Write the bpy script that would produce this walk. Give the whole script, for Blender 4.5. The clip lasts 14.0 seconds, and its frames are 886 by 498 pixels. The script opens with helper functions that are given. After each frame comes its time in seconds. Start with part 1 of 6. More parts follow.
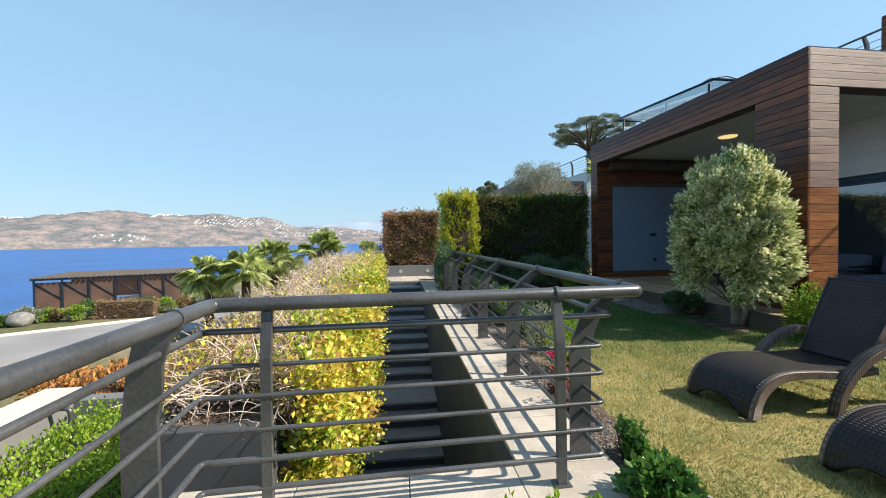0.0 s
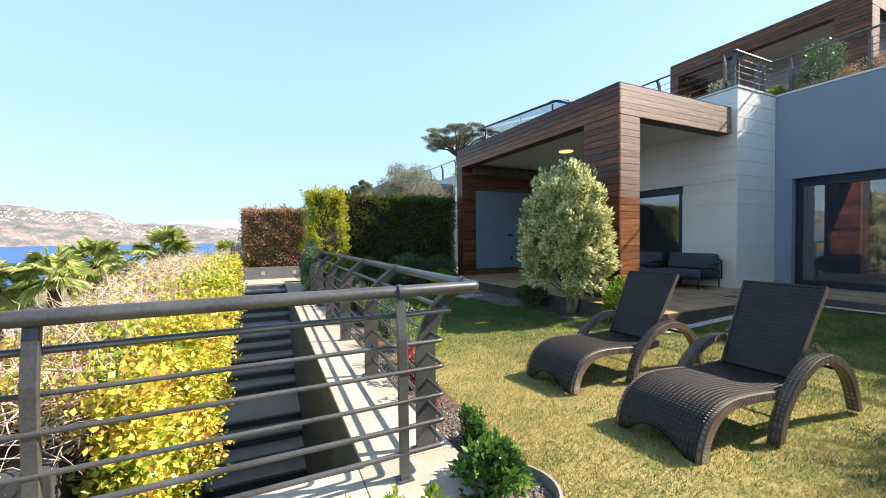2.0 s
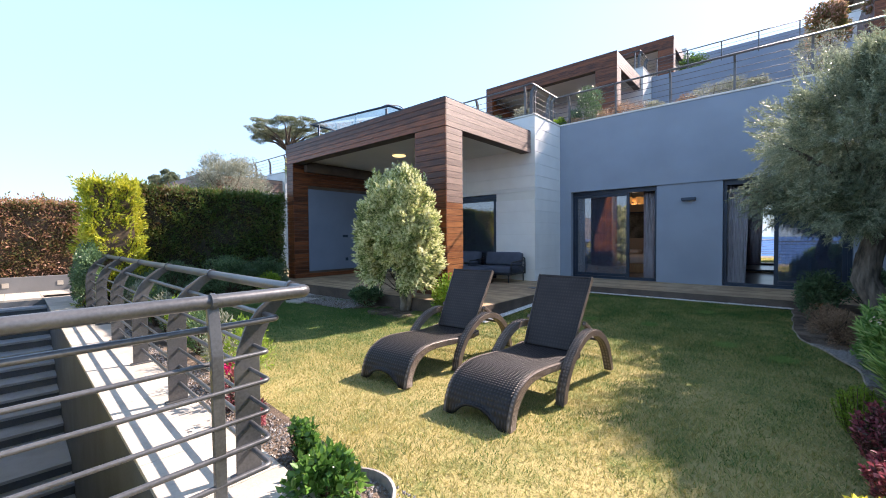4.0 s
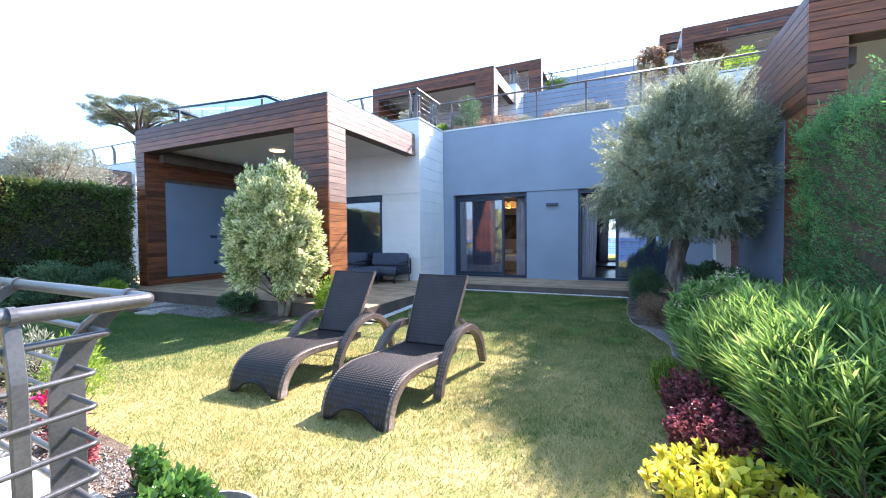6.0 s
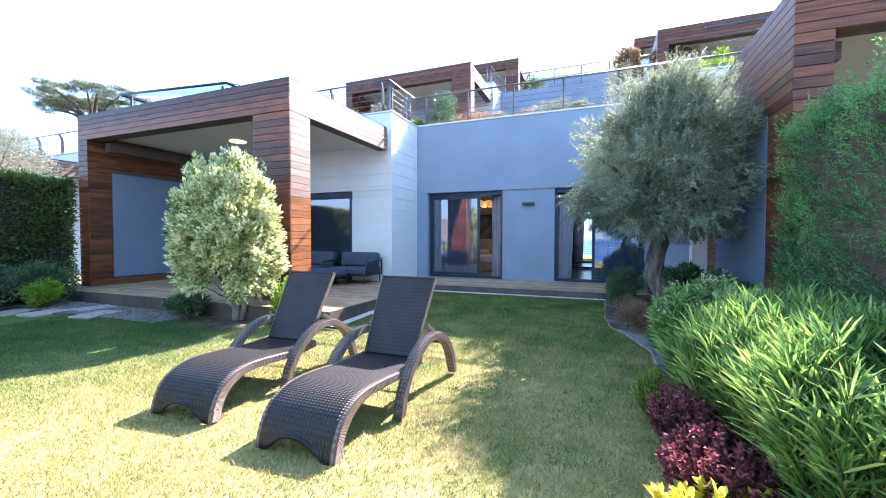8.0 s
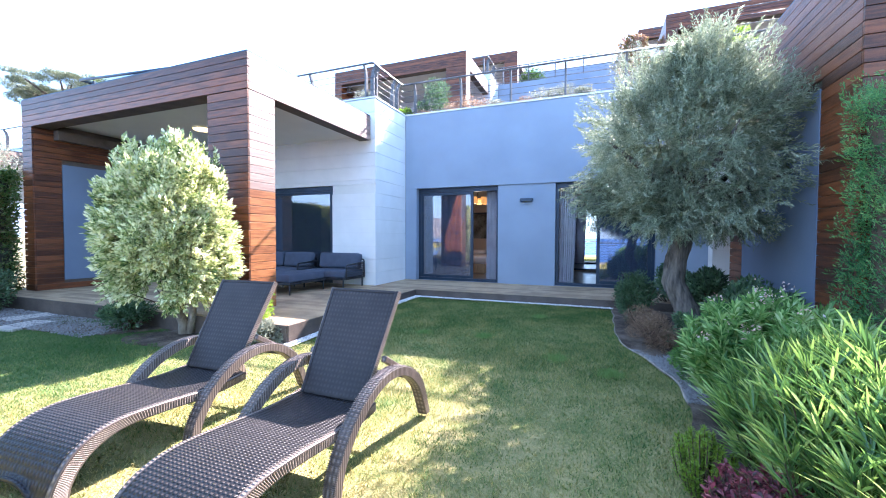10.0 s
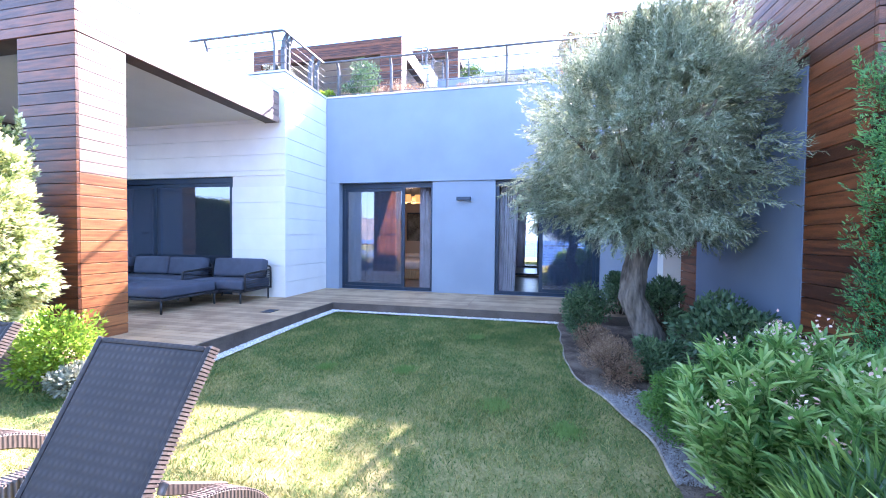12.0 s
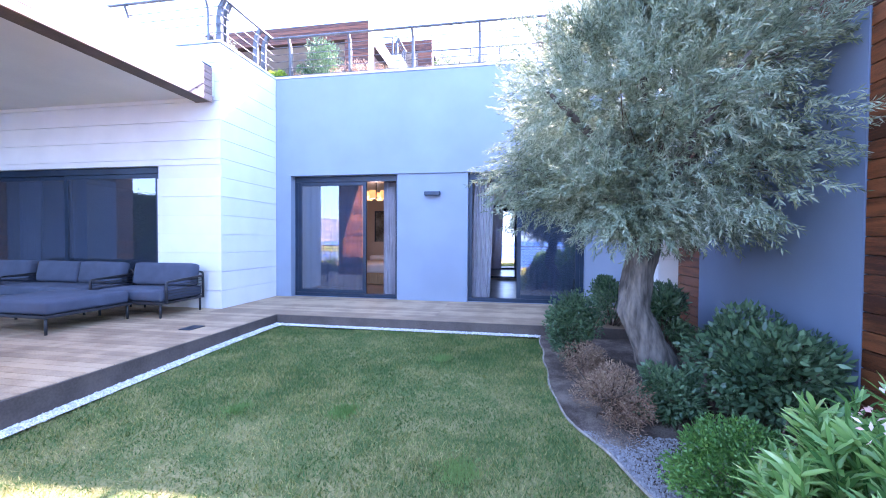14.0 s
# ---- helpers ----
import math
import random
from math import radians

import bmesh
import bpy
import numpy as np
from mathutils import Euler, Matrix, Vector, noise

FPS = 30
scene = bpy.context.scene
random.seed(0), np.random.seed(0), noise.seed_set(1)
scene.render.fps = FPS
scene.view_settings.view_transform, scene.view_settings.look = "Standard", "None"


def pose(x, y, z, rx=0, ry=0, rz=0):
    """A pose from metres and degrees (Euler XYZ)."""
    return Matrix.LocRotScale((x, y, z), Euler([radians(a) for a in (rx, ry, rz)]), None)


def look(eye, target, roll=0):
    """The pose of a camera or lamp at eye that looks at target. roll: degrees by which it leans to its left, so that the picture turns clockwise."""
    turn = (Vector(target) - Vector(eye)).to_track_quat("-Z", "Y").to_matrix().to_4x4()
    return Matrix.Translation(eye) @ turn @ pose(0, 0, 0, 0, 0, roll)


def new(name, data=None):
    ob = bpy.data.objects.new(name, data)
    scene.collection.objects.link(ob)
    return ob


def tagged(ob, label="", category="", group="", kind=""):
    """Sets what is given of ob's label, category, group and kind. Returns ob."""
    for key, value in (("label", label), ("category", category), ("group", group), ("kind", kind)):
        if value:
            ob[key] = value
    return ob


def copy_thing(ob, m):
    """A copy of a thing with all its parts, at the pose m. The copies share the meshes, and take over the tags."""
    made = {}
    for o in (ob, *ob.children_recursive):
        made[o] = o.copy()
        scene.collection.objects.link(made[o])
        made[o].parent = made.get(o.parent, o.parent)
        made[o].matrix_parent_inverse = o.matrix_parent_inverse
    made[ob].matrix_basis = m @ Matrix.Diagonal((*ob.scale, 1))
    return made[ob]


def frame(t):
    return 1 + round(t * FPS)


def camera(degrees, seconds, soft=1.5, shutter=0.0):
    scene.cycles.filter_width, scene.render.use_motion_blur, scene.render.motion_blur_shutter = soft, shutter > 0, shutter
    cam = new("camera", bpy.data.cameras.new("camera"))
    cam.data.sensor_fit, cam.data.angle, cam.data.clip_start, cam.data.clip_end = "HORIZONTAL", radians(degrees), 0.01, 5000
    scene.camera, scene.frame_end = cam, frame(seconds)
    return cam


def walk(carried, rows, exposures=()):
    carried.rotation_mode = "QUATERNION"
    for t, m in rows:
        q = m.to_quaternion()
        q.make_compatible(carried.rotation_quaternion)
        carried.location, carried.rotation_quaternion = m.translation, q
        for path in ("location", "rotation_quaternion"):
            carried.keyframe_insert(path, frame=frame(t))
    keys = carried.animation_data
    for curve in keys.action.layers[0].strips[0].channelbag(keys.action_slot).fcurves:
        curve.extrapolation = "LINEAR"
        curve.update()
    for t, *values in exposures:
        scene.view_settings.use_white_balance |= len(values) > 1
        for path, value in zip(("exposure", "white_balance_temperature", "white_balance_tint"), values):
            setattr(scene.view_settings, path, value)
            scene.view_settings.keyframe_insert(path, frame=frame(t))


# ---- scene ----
cam = camera(96.4, 14.0, 1.0)
PATH = [
    (0, (0.185, 0.253, 1.407), (0.475, 2.232, 1.365), -0.8),
    (0.5, (0.232, 0.25, 1.413), (0.734, 2.185, 1.366), -0.7),
    (1, (0.281, 0.244, 1.409), (0.918, 2.139, 1.362), -0.8),
    (1.5, (0.334, 0.24, 1.406), (1.099, 2.088, 1.356), -0.7),
    (2, (0.369, 0.231, 1.398), (1.245, 2.028, 1.348), -0.6),
    (2.5, (0.372, 0.25, 1.406), (1.451, 1.933, 1.355), -0.5),
    (3, (0.374, 0.267, 1.407), (1.629, 1.824, 1.354), -0.5),
    (3.5, (0.387, 0.262, 1.406), (1.778, 1.697, 1.351), -0.5),
    (4, (0.39, 0.224, 1.405), (1.907, 1.526, 1.35), -0.5),
    (6.5, (0.446, 0.133, 1.4), (2.289, 0.907, 1.344), -0.5),
    (7, (0.526, 0.146, 1.385), (2.382, 0.891, 1.328), -0.4),
    (9.5, (1.581, 0.325, 1.38), (3.444, 1.051, 1.324), 0.2),
    (10, (1.844, 0.342, 1.392), (3.706, 1.069, 1.332), 0.2),
    (10.5, (2.132, 0.359, 1.406), (3.995, 1.082, 1.348), 0.4),
    (11, (2.468, 0.372, 1.418), (4.348, 1.052, 1.357), 0.6),
    (11.5, (2.764, 0.364, 1.427), (4.674, 0.952, 1.368), 0.6),
    (12, (3.092, 0.448, 1.435), (5.039, 0.901, 1.382), 0.6),
    (12.5, (3.334, 0.478, 1.422), (5.296, 0.866, 1.374), 0.6),
    (13, (3.613, 0.444, 1.428), (5.58, 0.803, 1.383), 0.4),
    (13.5, (3.809, 0.428, 1.421), (5.777, 0.78, 1.377), 0.4),
    (14, (4.097, 0.459, 1.416), (6.067, 0.802, 1.37), 0.4),
]
walk(cam, [(t, look(eye, target, roll)) for t, eye, target, roll in PATH],
     [(0.0, 0.63, 6800, 11), (1.0, 0.9, 7050, 13), (2.0, 1.13, 7250, 16), (3.0, 1.29, 7100, 25), (4.2, 1.51, 6900, 25), (6.3, 2.29, 6250, 24), (7.2, 2.37, 6220, 24), (9.5, 2.67, 6000, 26), (11.0, 2.94, 5950, 30), (12.5, 3.31, 5880, 38), (14.0, 3.49, 5780, 44)])


# ---- world, sun, exposure ----
SUN = Vector((1.19, -0.31, 1.0)).normalized()
world = bpy.data.worlds.new("sky")
scene.world = world
world.use_nodes = True
wn = world.node_tree
sky = wn.nodes.new("ShaderNodeTexSky")
sky.sky_type = "NISHITA"
sky.sun_disc = False
sky.sun_elevation = math.asin(SUN.z)
sky.sun_rotation = math.atan2(SUN.x, SUN.y)
sky.altitude, sky.air_density, sky.dust_density, sky.ozone_density = 10, 1.25, 0.6, 2.1
haze = wn.nodes.new("ShaderNodeMix")
haze.data_type = "RGBA"
up_way = wn.nodes.new("ShaderNodeTexCoord")
up_part = wn.nodes.new("ShaderNodeSeparateXYZ")
wn.links.new(up_way.outputs["Generated"], up_part.inputs[0])
thin = wn.nodes.new("ShaderNodeMapRange")  # the haze thins towards the zenith
thin.inputs["From Min"].default_value, thin.inputs["From Max"].default_value = 0.42, 0.95
thin.inputs["To Min"].default_value, thin.inputs["To Max"].default_value = 0.62, 0.03
wn.links.new(up_part.outputs[2], thin.inputs[0])
wn.links.new(thin.outputs[0], haze.inputs[0])
haze.inputs[7].default_value = (3.3, 6.25, 9.3, 1)  # even azure haze over the bay
wn.links.new(sky.outputs[0], haze.inputs[6])
wn.links.new(haze.outputs[2], wn.nodes["Background"].inputs[0])
wn.nodes["Background"].inputs[1].default_value = 0.083
sun = new("sun", bpy.data.lights.new("sun", "SUN"))
sun.data.energy, sun.data.angle, sun.data.color = 5.0, radians(0.55), (1.0, 0.93, 0.82)
sun.matrix_world = look(SUN * 60, (0, 0, 0))


# ---- materials ----
def mat(name, base, rough=0.6, vary=0.25, scale=8.0, bump=0.2, fine=120.0, metal=0.0, second=None, coat=0.0, stretch=(1, 1, 1), spec=0.5, island=0.0, objrand=0.0, coat_rough=0.03):
    m = bpy.data.materials.new(name)
    m.use_nodes = True
    t = m.node_tree
    n, l = t.nodes, t.links
    b = n["Principled BSDF"]
    tc = n.new("ShaderNodeTexCoord")
    mp = n.new("ShaderNodeMapping")
    mp.inputs["Scale"].default_value = stretch
    l.new(tc.outputs["Object"], mp.inputs[0])
    big = n.new("ShaderNodeTexNoise")
    big.inputs["Scale"].default_value, big.inputs["Detail"].default_value = scale, 6
    small = n.new("ShaderNodeTexNoise")
    small.inputs["Scale"].default_value, small.inputs["Detail"].default_value = fine, 3
    l.new(mp.outputs[0], big.inputs[0])
    l.new(mp.outputs[0], small.inputs[0])
    c2 = second or [v * (1 - vary) for v in base]
    c1 = base if second else [min(1, v * (1 + vary)) for v in base]
    ramp = n.new("ShaderNodeValToRGB")
    ramp.color_ramp.elements[0].position, ramp.color_ramp.elements[1].position = 0.32, 0.68
    ramp.color_ramp.elements[0].color = (*c2, 1)
    ramp.color_ramp.elements[1].color = (*c1, 1)
    mx = n.new("ShaderNodeMath")
    mx.operation = "MULTIPLY_ADD"
    l.new(small.outputs[0], mx.inputs[0])
    mx.inputs[1].default_value = 0.5
    add = n.new("ShaderNodeMath")
    add.operation = "MULTIPLY_ADD"
    l.new(big.outputs[0], add.inputs[0])
    add.inputs[1].default_value, add.inputs[2].default_value = 1.0, -0.25
    l.new(add.outputs[0], mx.inputs[2])
    src = mx.outputs[0]
    if island or objrand:
        if island:
            g = n.new("ShaderNodeNewGeometry").outputs["Random Per Island"]
        else:
            g = n.new("ShaderNodeObjectInfo").outputs["Random"]
        a2 = n.new("ShaderNodeMath")
        a2.operation = "MULTIPLY_ADD"
        l.new(g, a2.inputs[0])
        a2.inputs[1].default_value = island or objrand
        a3 = n.new("ShaderNodeMath")
        a3.operation = "SUBTRACT"
        l.new(src, a3.inputs[0])
        a3.inputs[1].default_value = (island or objrand) / 2
        l.new(a3.outputs[0], a2.inputs[2])
        src = a2.outputs[0]
    l.new(src, ramp.inputs[0])
    l.new(ramp.outputs[0], b.inputs["Base Color"])
    b.inputs["Roughness"].default_value = rough
    b.inputs["Metallic"].default_value = metal
    b.inputs["Coat Weight"].default_value = coat
    b.inputs["Coat Roughness"].default_value = coat_rough
    b.inputs["Specular IOR Level"].default_value = spec
    if bump:
        bp = n.new("ShaderNodeBump")
        bp.inputs["Strength"].default_value, bp.inputs["Distance"].default_value = bump, 0.01
        l.new(mx.outputs[0], bp.inputs["Height"])
        l.new(bp.outputs[0], b.inputs["Normal"])
    return m


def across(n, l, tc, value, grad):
    """Shifts a mixing value slowly over the plan: the lawn is drier towards the sea, and shade by the hedge is put in
    as darker green.
    """
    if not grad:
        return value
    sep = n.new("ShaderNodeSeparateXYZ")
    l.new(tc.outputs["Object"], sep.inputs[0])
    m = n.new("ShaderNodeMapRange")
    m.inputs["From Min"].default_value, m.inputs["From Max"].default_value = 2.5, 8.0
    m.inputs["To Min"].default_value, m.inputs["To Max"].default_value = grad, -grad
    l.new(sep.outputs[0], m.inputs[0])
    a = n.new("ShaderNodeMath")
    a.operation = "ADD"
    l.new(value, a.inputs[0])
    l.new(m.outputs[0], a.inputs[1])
    # darker green towards the hedge deepens the canopy's shade on the grass
    hedge_shade = n.new("ShaderNodeMapRange")
    hedge_shade.inputs["From Min"].default_value, hedge_shade.inputs["From Max"].default_value = 3.9, 6.4
    hedge_shade.inputs["To Min"].default_value, hedge_shade.inputs["To Max"].default_value = 0.0, -2.6 * grad
    l.new(sep.outputs[1], hedge_shade.inputs[0])
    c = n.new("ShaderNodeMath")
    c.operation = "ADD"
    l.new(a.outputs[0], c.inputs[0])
    l.new(hedge_shade.outputs[0], c.inputs[1])
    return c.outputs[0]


def leaf_mat(name, colours, rough=0.45, through_light=0.35, patch=1.2, grad=0.0, amp=1.4, single=0.6):
    """Leaves: colours from dark to light, mixed leaf by leaf and in soft patches, with light passing through."""
    m = bpy.data.materials.new(name)
    m.use_nodes = True
    t = m.node_tree
    n, l = t.nodes, t.links
    b = n["Principled BSDF"]
    geo = n.new("ShaderNodeNewGeometry")
    tc = n.new("ShaderNodeTexCoord")
    big = n.new("ShaderNodeTexNoise")
    big.inputs["Scale"].default_value, big.inputs["Detail"].default_value = patch, 4
    l.new(tc.outputs["Object"], big.inputs[0])
    mix = n.new("ShaderNodeMath")
    mix.operation = "MULTIPLY_ADD"
    l.new(geo.outputs["Random Per Island"], mix.inputs[0])
    mix.inputs[1].default_value = single
    sub = n.new("ShaderNodeMath")
    sub.operation = "MULTIPLY_ADD"
    l.new(big.outputs[0], sub.inputs[0])
    sub.inputs[1].default_value, sub.inputs[2].default_value = amp, 0.5 - single / 2 - amp / 2
    l.new(sub.outputs[0], mix.inputs[2])
    ramp = n.new("ShaderNodeValToRGB")
    e = ramp.color_ramp.elements
    e[0].position, e[1].position = 0.05, 0.95
    while len(e) < len(colours):
        e.new(0.5)
    for i, c in enumerate(colours):
        e[i].position = 0.05 + 0.9 * i / (len(colours) - 1)
        e[i].color = (*c, 1)
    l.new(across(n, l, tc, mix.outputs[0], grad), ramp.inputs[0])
    l.new(ramp.outputs[0], b.inputs["Base Color"])
    b.inputs["Roughness"].default_value = rough
    tr = n.new("ShaderNodeBsdfTranslucent")
    l.new(ramp.outputs[0], tr.inputs[0])
    ms = n.new("ShaderNodeMixShader")
    ms.inputs[0].default_value = through_light
    l.new(b.outputs[0], ms.inputs[1])
    l.new(tr.outputs[0], ms.inputs[2])
    l.new(ms.outputs[0], n["Material Output"].inputs[0])
    return m


def glass_mat(name, tint=(0.9, 0.95, 0.95), rough=0.0, clear=0.75, glare=0.0):
    m = bpy.data.materials.new(name)
    m.use_nodes = True
    t = m.node_tree
    n, l = t.nodes, t.links
    tr = n.new("ShaderNodeBsdfTransparent")
    tr.inputs[0].default_value = (*tint, 1)
    gl = n.new("ShaderNodeBsdfGlossy")
    gl.inputs["Roughness"].default_value = rough
    face = n.new("ShaderNodeLayerWeight")
    face.inputs[0].default_value = 0.5
    fr = n.new("ShaderNodeMath")
    fr.operation = "POWER"
    l.new(face.outputs["Facing"], fr.inputs[0])
    fr.inputs[1].default_value = 5.0
    ma = n.new("ShaderNodeMath")
    ma.operation = "ADD"
    ma.use_clamp = True
    l.new(fr.outputs[0], ma.inputs[0])
    ma.inputs[1].default_value = 1.04 - clear
    ms = n.new("ShaderNodeMixShader")
    l.new(ma.outputs[0], ms.inputs[0])
    l.new(tr.outputs[0], ms.inputs[1])
    l.new(gl.outputs[0], ms.inputs[2])
    # faint bluish diffuse layer that imitates sun glare on the panes
    glare_film = n.new("ShaderNodeBsdfDiffuse")
    glare_film.inputs[0].default_value = (0.5, 0.58, 0.72, 1)
    md = n.new("ShaderNodeMixShader")
    md.inputs[0].default_value = glare
    l.new(ms.outputs[0], md.inputs[1])
    l.new(glare_film.outputs[0], md.inputs[2])
    l.new(md.outputs[0], n["Material Output"].inputs[0])
    return m


def glow_mat(name, colour, strength):
    m = bpy.data.materials.new(name)
    m.use_nodes = True
    b = m.node_tree.nodes["Principled BSDF"]
    b.inputs["Base Color"].default_value = (*colour, 1)
    b.inputs["Emission Color"].default_value = (*colour, 1)
    b.inputs["Emission Strength"].default_value = strength
    return m


def weave_mat(name, base, relief=1.0, dark=0.45, light=1.35, rough=0.46):
    """Synthetic wicker: flat strands crossing over and under."""
    m = mat(name, base, rough, 0.2, 6, 0.0, 60, spec=0.35)
    t = m.node_tree
    n, l = t.nodes, t.links
    tc = n.new("ShaderNodeTexCoord")
    waves = []
    for axis in ("X", "Y"):
        w = n.new("ShaderNodeTexWave")
        w.bands_direction = axis
        w.inputs["Scale"].default_value = 17 if axis == "X" else 11
        l.new(tc.outputs["Object"], w.inputs[0])
        waves.append(w)
    mu = n.new("ShaderNodeMath")
    mu.operation = "MULTIPLY"
    l.new(waves[0].outputs[1], mu.inputs[0])
    l.new(waves[1].outputs[1], mu.inputs[1])
    bp = n.new("ShaderNodeBump")
    bp.inputs["Strength"].default_value, bp.inputs["Distance"].default_value = relief, 0.006
    l.new(mu.outputs[0], bp.inputs["Height"])
    b = n["Principled BSDF"]
    gap = n.new("ShaderNodeMapRange")
    gap.inputs[3].default_value, gap.inputs[4].default_value = dark, light  # shade between the strands is put into the colour
    l.new(mu.outputs[0], gap.inputs[0])
    mx = n.new("ShaderNodeMix")
    mx.data_type, mx.blend_type = "RGBA", "MULTIPLY"
    mx.inputs[0].default_value = 1.0
    l.new(b.inputs["Base Color"].links[0].from_socket, mx.inputs[6])
    l.new(gap.outputs[0], mx.inputs[7])
    l.new(mx.outputs[2], b.inputs["Base Color"])
    l.new(bp.outputs[0], n["Principled BSDF"].inputs["Normal"])
    return m


def ground_mat(name, cols, scale=0.6, fine=90, bump=0.5, rough=0.95, grad=0.0):
    """Ground with three colours in patches, for lawn, soil and slope."""
    m = bpy.data.materials.new(name)
    m.use_nodes = True
    t = m.node_tree
    n, l = t.nodes, t.links
    b = n["Principled BSDF"]
    tc = n.new("ShaderNodeTexCoord")
    a = n.new("ShaderNodeTexNoise")
    a.inputs["Scale"].default_value, a.inputs["Detail"].default_value = scale, 8
    a.inputs["Roughness"].default_value = 0.65
    f = n.new("ShaderNodeTexNoise")
    f.inputs["Scale"].default_value, f.inputs["Detail"].default_value = fine, 4
    for q in (a, f):
        l.new(tc.outputs["Object"], q.inputs[0])
    s = n.new("ShaderNodeMath")
    s.operation = "MULTIPLY_ADD"
    l.new(f.outputs[0], s.inputs[0])
    s.inputs[1].default_value = 0.45
    s2 = n.new("ShaderNodeMath")
    s2.operation = "ADD"
    l.new(a.outputs[0], s2.inputs[0])
    s2.inputs[1].default_value = -0.22
    l.new(s2.outputs[0], s.inputs[2])
    ramp = n.new("ShaderNodeValToRGB")
    e = ramp.color_ramp.elements
    while len(e) < len(cols):
        e.new(0.5)
    for i, c in enumerate(cols):
        e[i].position = 0.34 + 0.32 * i / (len(cols) - 1)
        e[i].color = (*c, 1)
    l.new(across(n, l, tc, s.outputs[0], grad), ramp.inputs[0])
    l.new(ramp.outputs[0], b.inputs["Base Color"])
    b.inputs["Roughness"].default_value = rough
    b.inputs["Specular IOR Level"].default_value = 0.2
    bp = n.new("ShaderNodeBump")
    bp.inputs["Strength"].default_value, bp.inputs["Distance"].default_value = bump, 0.02
    l.new(f.outputs[0], bp.inputs["Height"])
    l.new(bp.outputs[0], b.inputs["Normal"])
    return m


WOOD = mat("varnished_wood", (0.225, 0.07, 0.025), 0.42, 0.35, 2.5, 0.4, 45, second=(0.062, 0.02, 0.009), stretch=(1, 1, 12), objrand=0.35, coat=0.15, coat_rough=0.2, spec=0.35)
# paler copy of the wood: grazing sun's sheen is put into its colour
WOOD_SHEEN = mat("sheen_lightened_wood", (0.36, 0.21, 0.145), 0.5, 0.3, 2.5, 0.4, 45, second=(0.19, 0.1, 0.068), stretch=(1, 1, 12), objrand=0.35, coat=1.0, coat_rough=0.6)
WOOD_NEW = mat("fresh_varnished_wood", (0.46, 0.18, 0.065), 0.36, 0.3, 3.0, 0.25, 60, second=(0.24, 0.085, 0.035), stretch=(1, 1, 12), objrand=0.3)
WHITE = mat("white_stone_cladding", (0.78, 0.77, 0.74), 0.7, 0.04, 2.0, 0.1, 90, objrand=0.15)
CEILING = mat("white_plaster", (0.74, 0.73, 0.68), 0.8, 0.04, 1.2, 0.06, 60)
STUCCO = mat("grey_stucco", (0.255, 0.31, 0.385), 0.85, 0.07, 1.1, 0.25, 220)
STEEL = mat("grey_painted_steel", (0.10, 0.104, 0.11), 0.34, 0.3, 3.0, 0.12, 70, metal=0.35)
# darker copy of the grey stucco, with the canopy's deep shade in its colour
PANEL = mat("shaded_grey_panel", (0.16, 0.205, 0.28), 0.8, 0.07, 1.3, 0.15, 200)
DARKSTEEL = mat("dark_window_metal", (0.018, 0.036, 0.062), 0.4, 0.2, 4.0, 0.05, 80, metal=0.3)
TRAV = mat("travertine_paving", (0.48, 0.435, 0.37), 0.6, 0.16, 5.0, 0.4, 50, objrand=0.3)
TREAD = mat("grey_stone_tread", (0.3, 0.335, 0.37), 0.65, 0.15, 3.0, 0.25, 60, objrand=0.25)
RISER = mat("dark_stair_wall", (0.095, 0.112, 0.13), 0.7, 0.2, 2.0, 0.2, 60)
DECKWOOD = mat("weathered_decking", (0.52, 0.375, 0.225), 0.65, 0.25, 3.0, 0.35, 60, second=(0.31, 0.21, 0.125), stretch=(1, 1, 1), objrand=0.35)
FASCIA = mat("deck_fascia", (0.10, 0.075, 0.06), 0.7, 0.3, 3.0, 0.3, 60)
GRAVEL = mat("white_gravel", (0.66, 0.65, 0.63), 0.9, 0.25, 30.0, 0.4, 200, island=0.9)
SOIL = ground_mat("bed_soil", [(0.065, 0.048, 0.036), (0.135, 0.1, 0.076), (0.25, 0.195, 0.15)], 3, 90, 1.0)
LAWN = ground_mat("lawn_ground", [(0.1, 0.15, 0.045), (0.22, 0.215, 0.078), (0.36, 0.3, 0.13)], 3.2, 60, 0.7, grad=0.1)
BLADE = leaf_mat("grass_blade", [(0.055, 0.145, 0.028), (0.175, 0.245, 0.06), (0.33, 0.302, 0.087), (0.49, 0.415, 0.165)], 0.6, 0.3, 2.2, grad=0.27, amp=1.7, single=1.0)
WICKER = weave_mat("dark_wicker", (0.026, 0.0215, 0.021))
WICKER_BACK = weave_mat("fine_dark_wicker", (0.036, 0.028, 0.027), 0.4, 0.65, 1.15, 0.6)
WICKER_EDGE = weave_mat("wicker_edging", (0.2, 0.155, 0.13))
PLAIT = mat("pale_brown_strand", (0.23, 0.178, 0.148), 0.45, 0.25, 20, 0.2, 90)
CUSHION = mat("grey_fabric", (0.068, 0.082, 0.115), 0.95, 0.12, 5, 0.4, 400)
SOFAFRAME = mat("black_metal", (0.022, 0.024, 0.028), 0.45, 0.2, 6, 0.1, 80)
GLASS = glass_mat("tinted_glass", (0.4, 0.5, 0.62), 0.0, 0.84, 0.035)
CLEAR = glass_mat("clear_glass", (0.9, 0.95, 0.94), 0.0, 0.96)
GRAVEL2 = mat("grey_gravel", (0.26, 0.245, 0.235), 0.9, 0.25, 30.0, 0.4, 200, island=0.35)
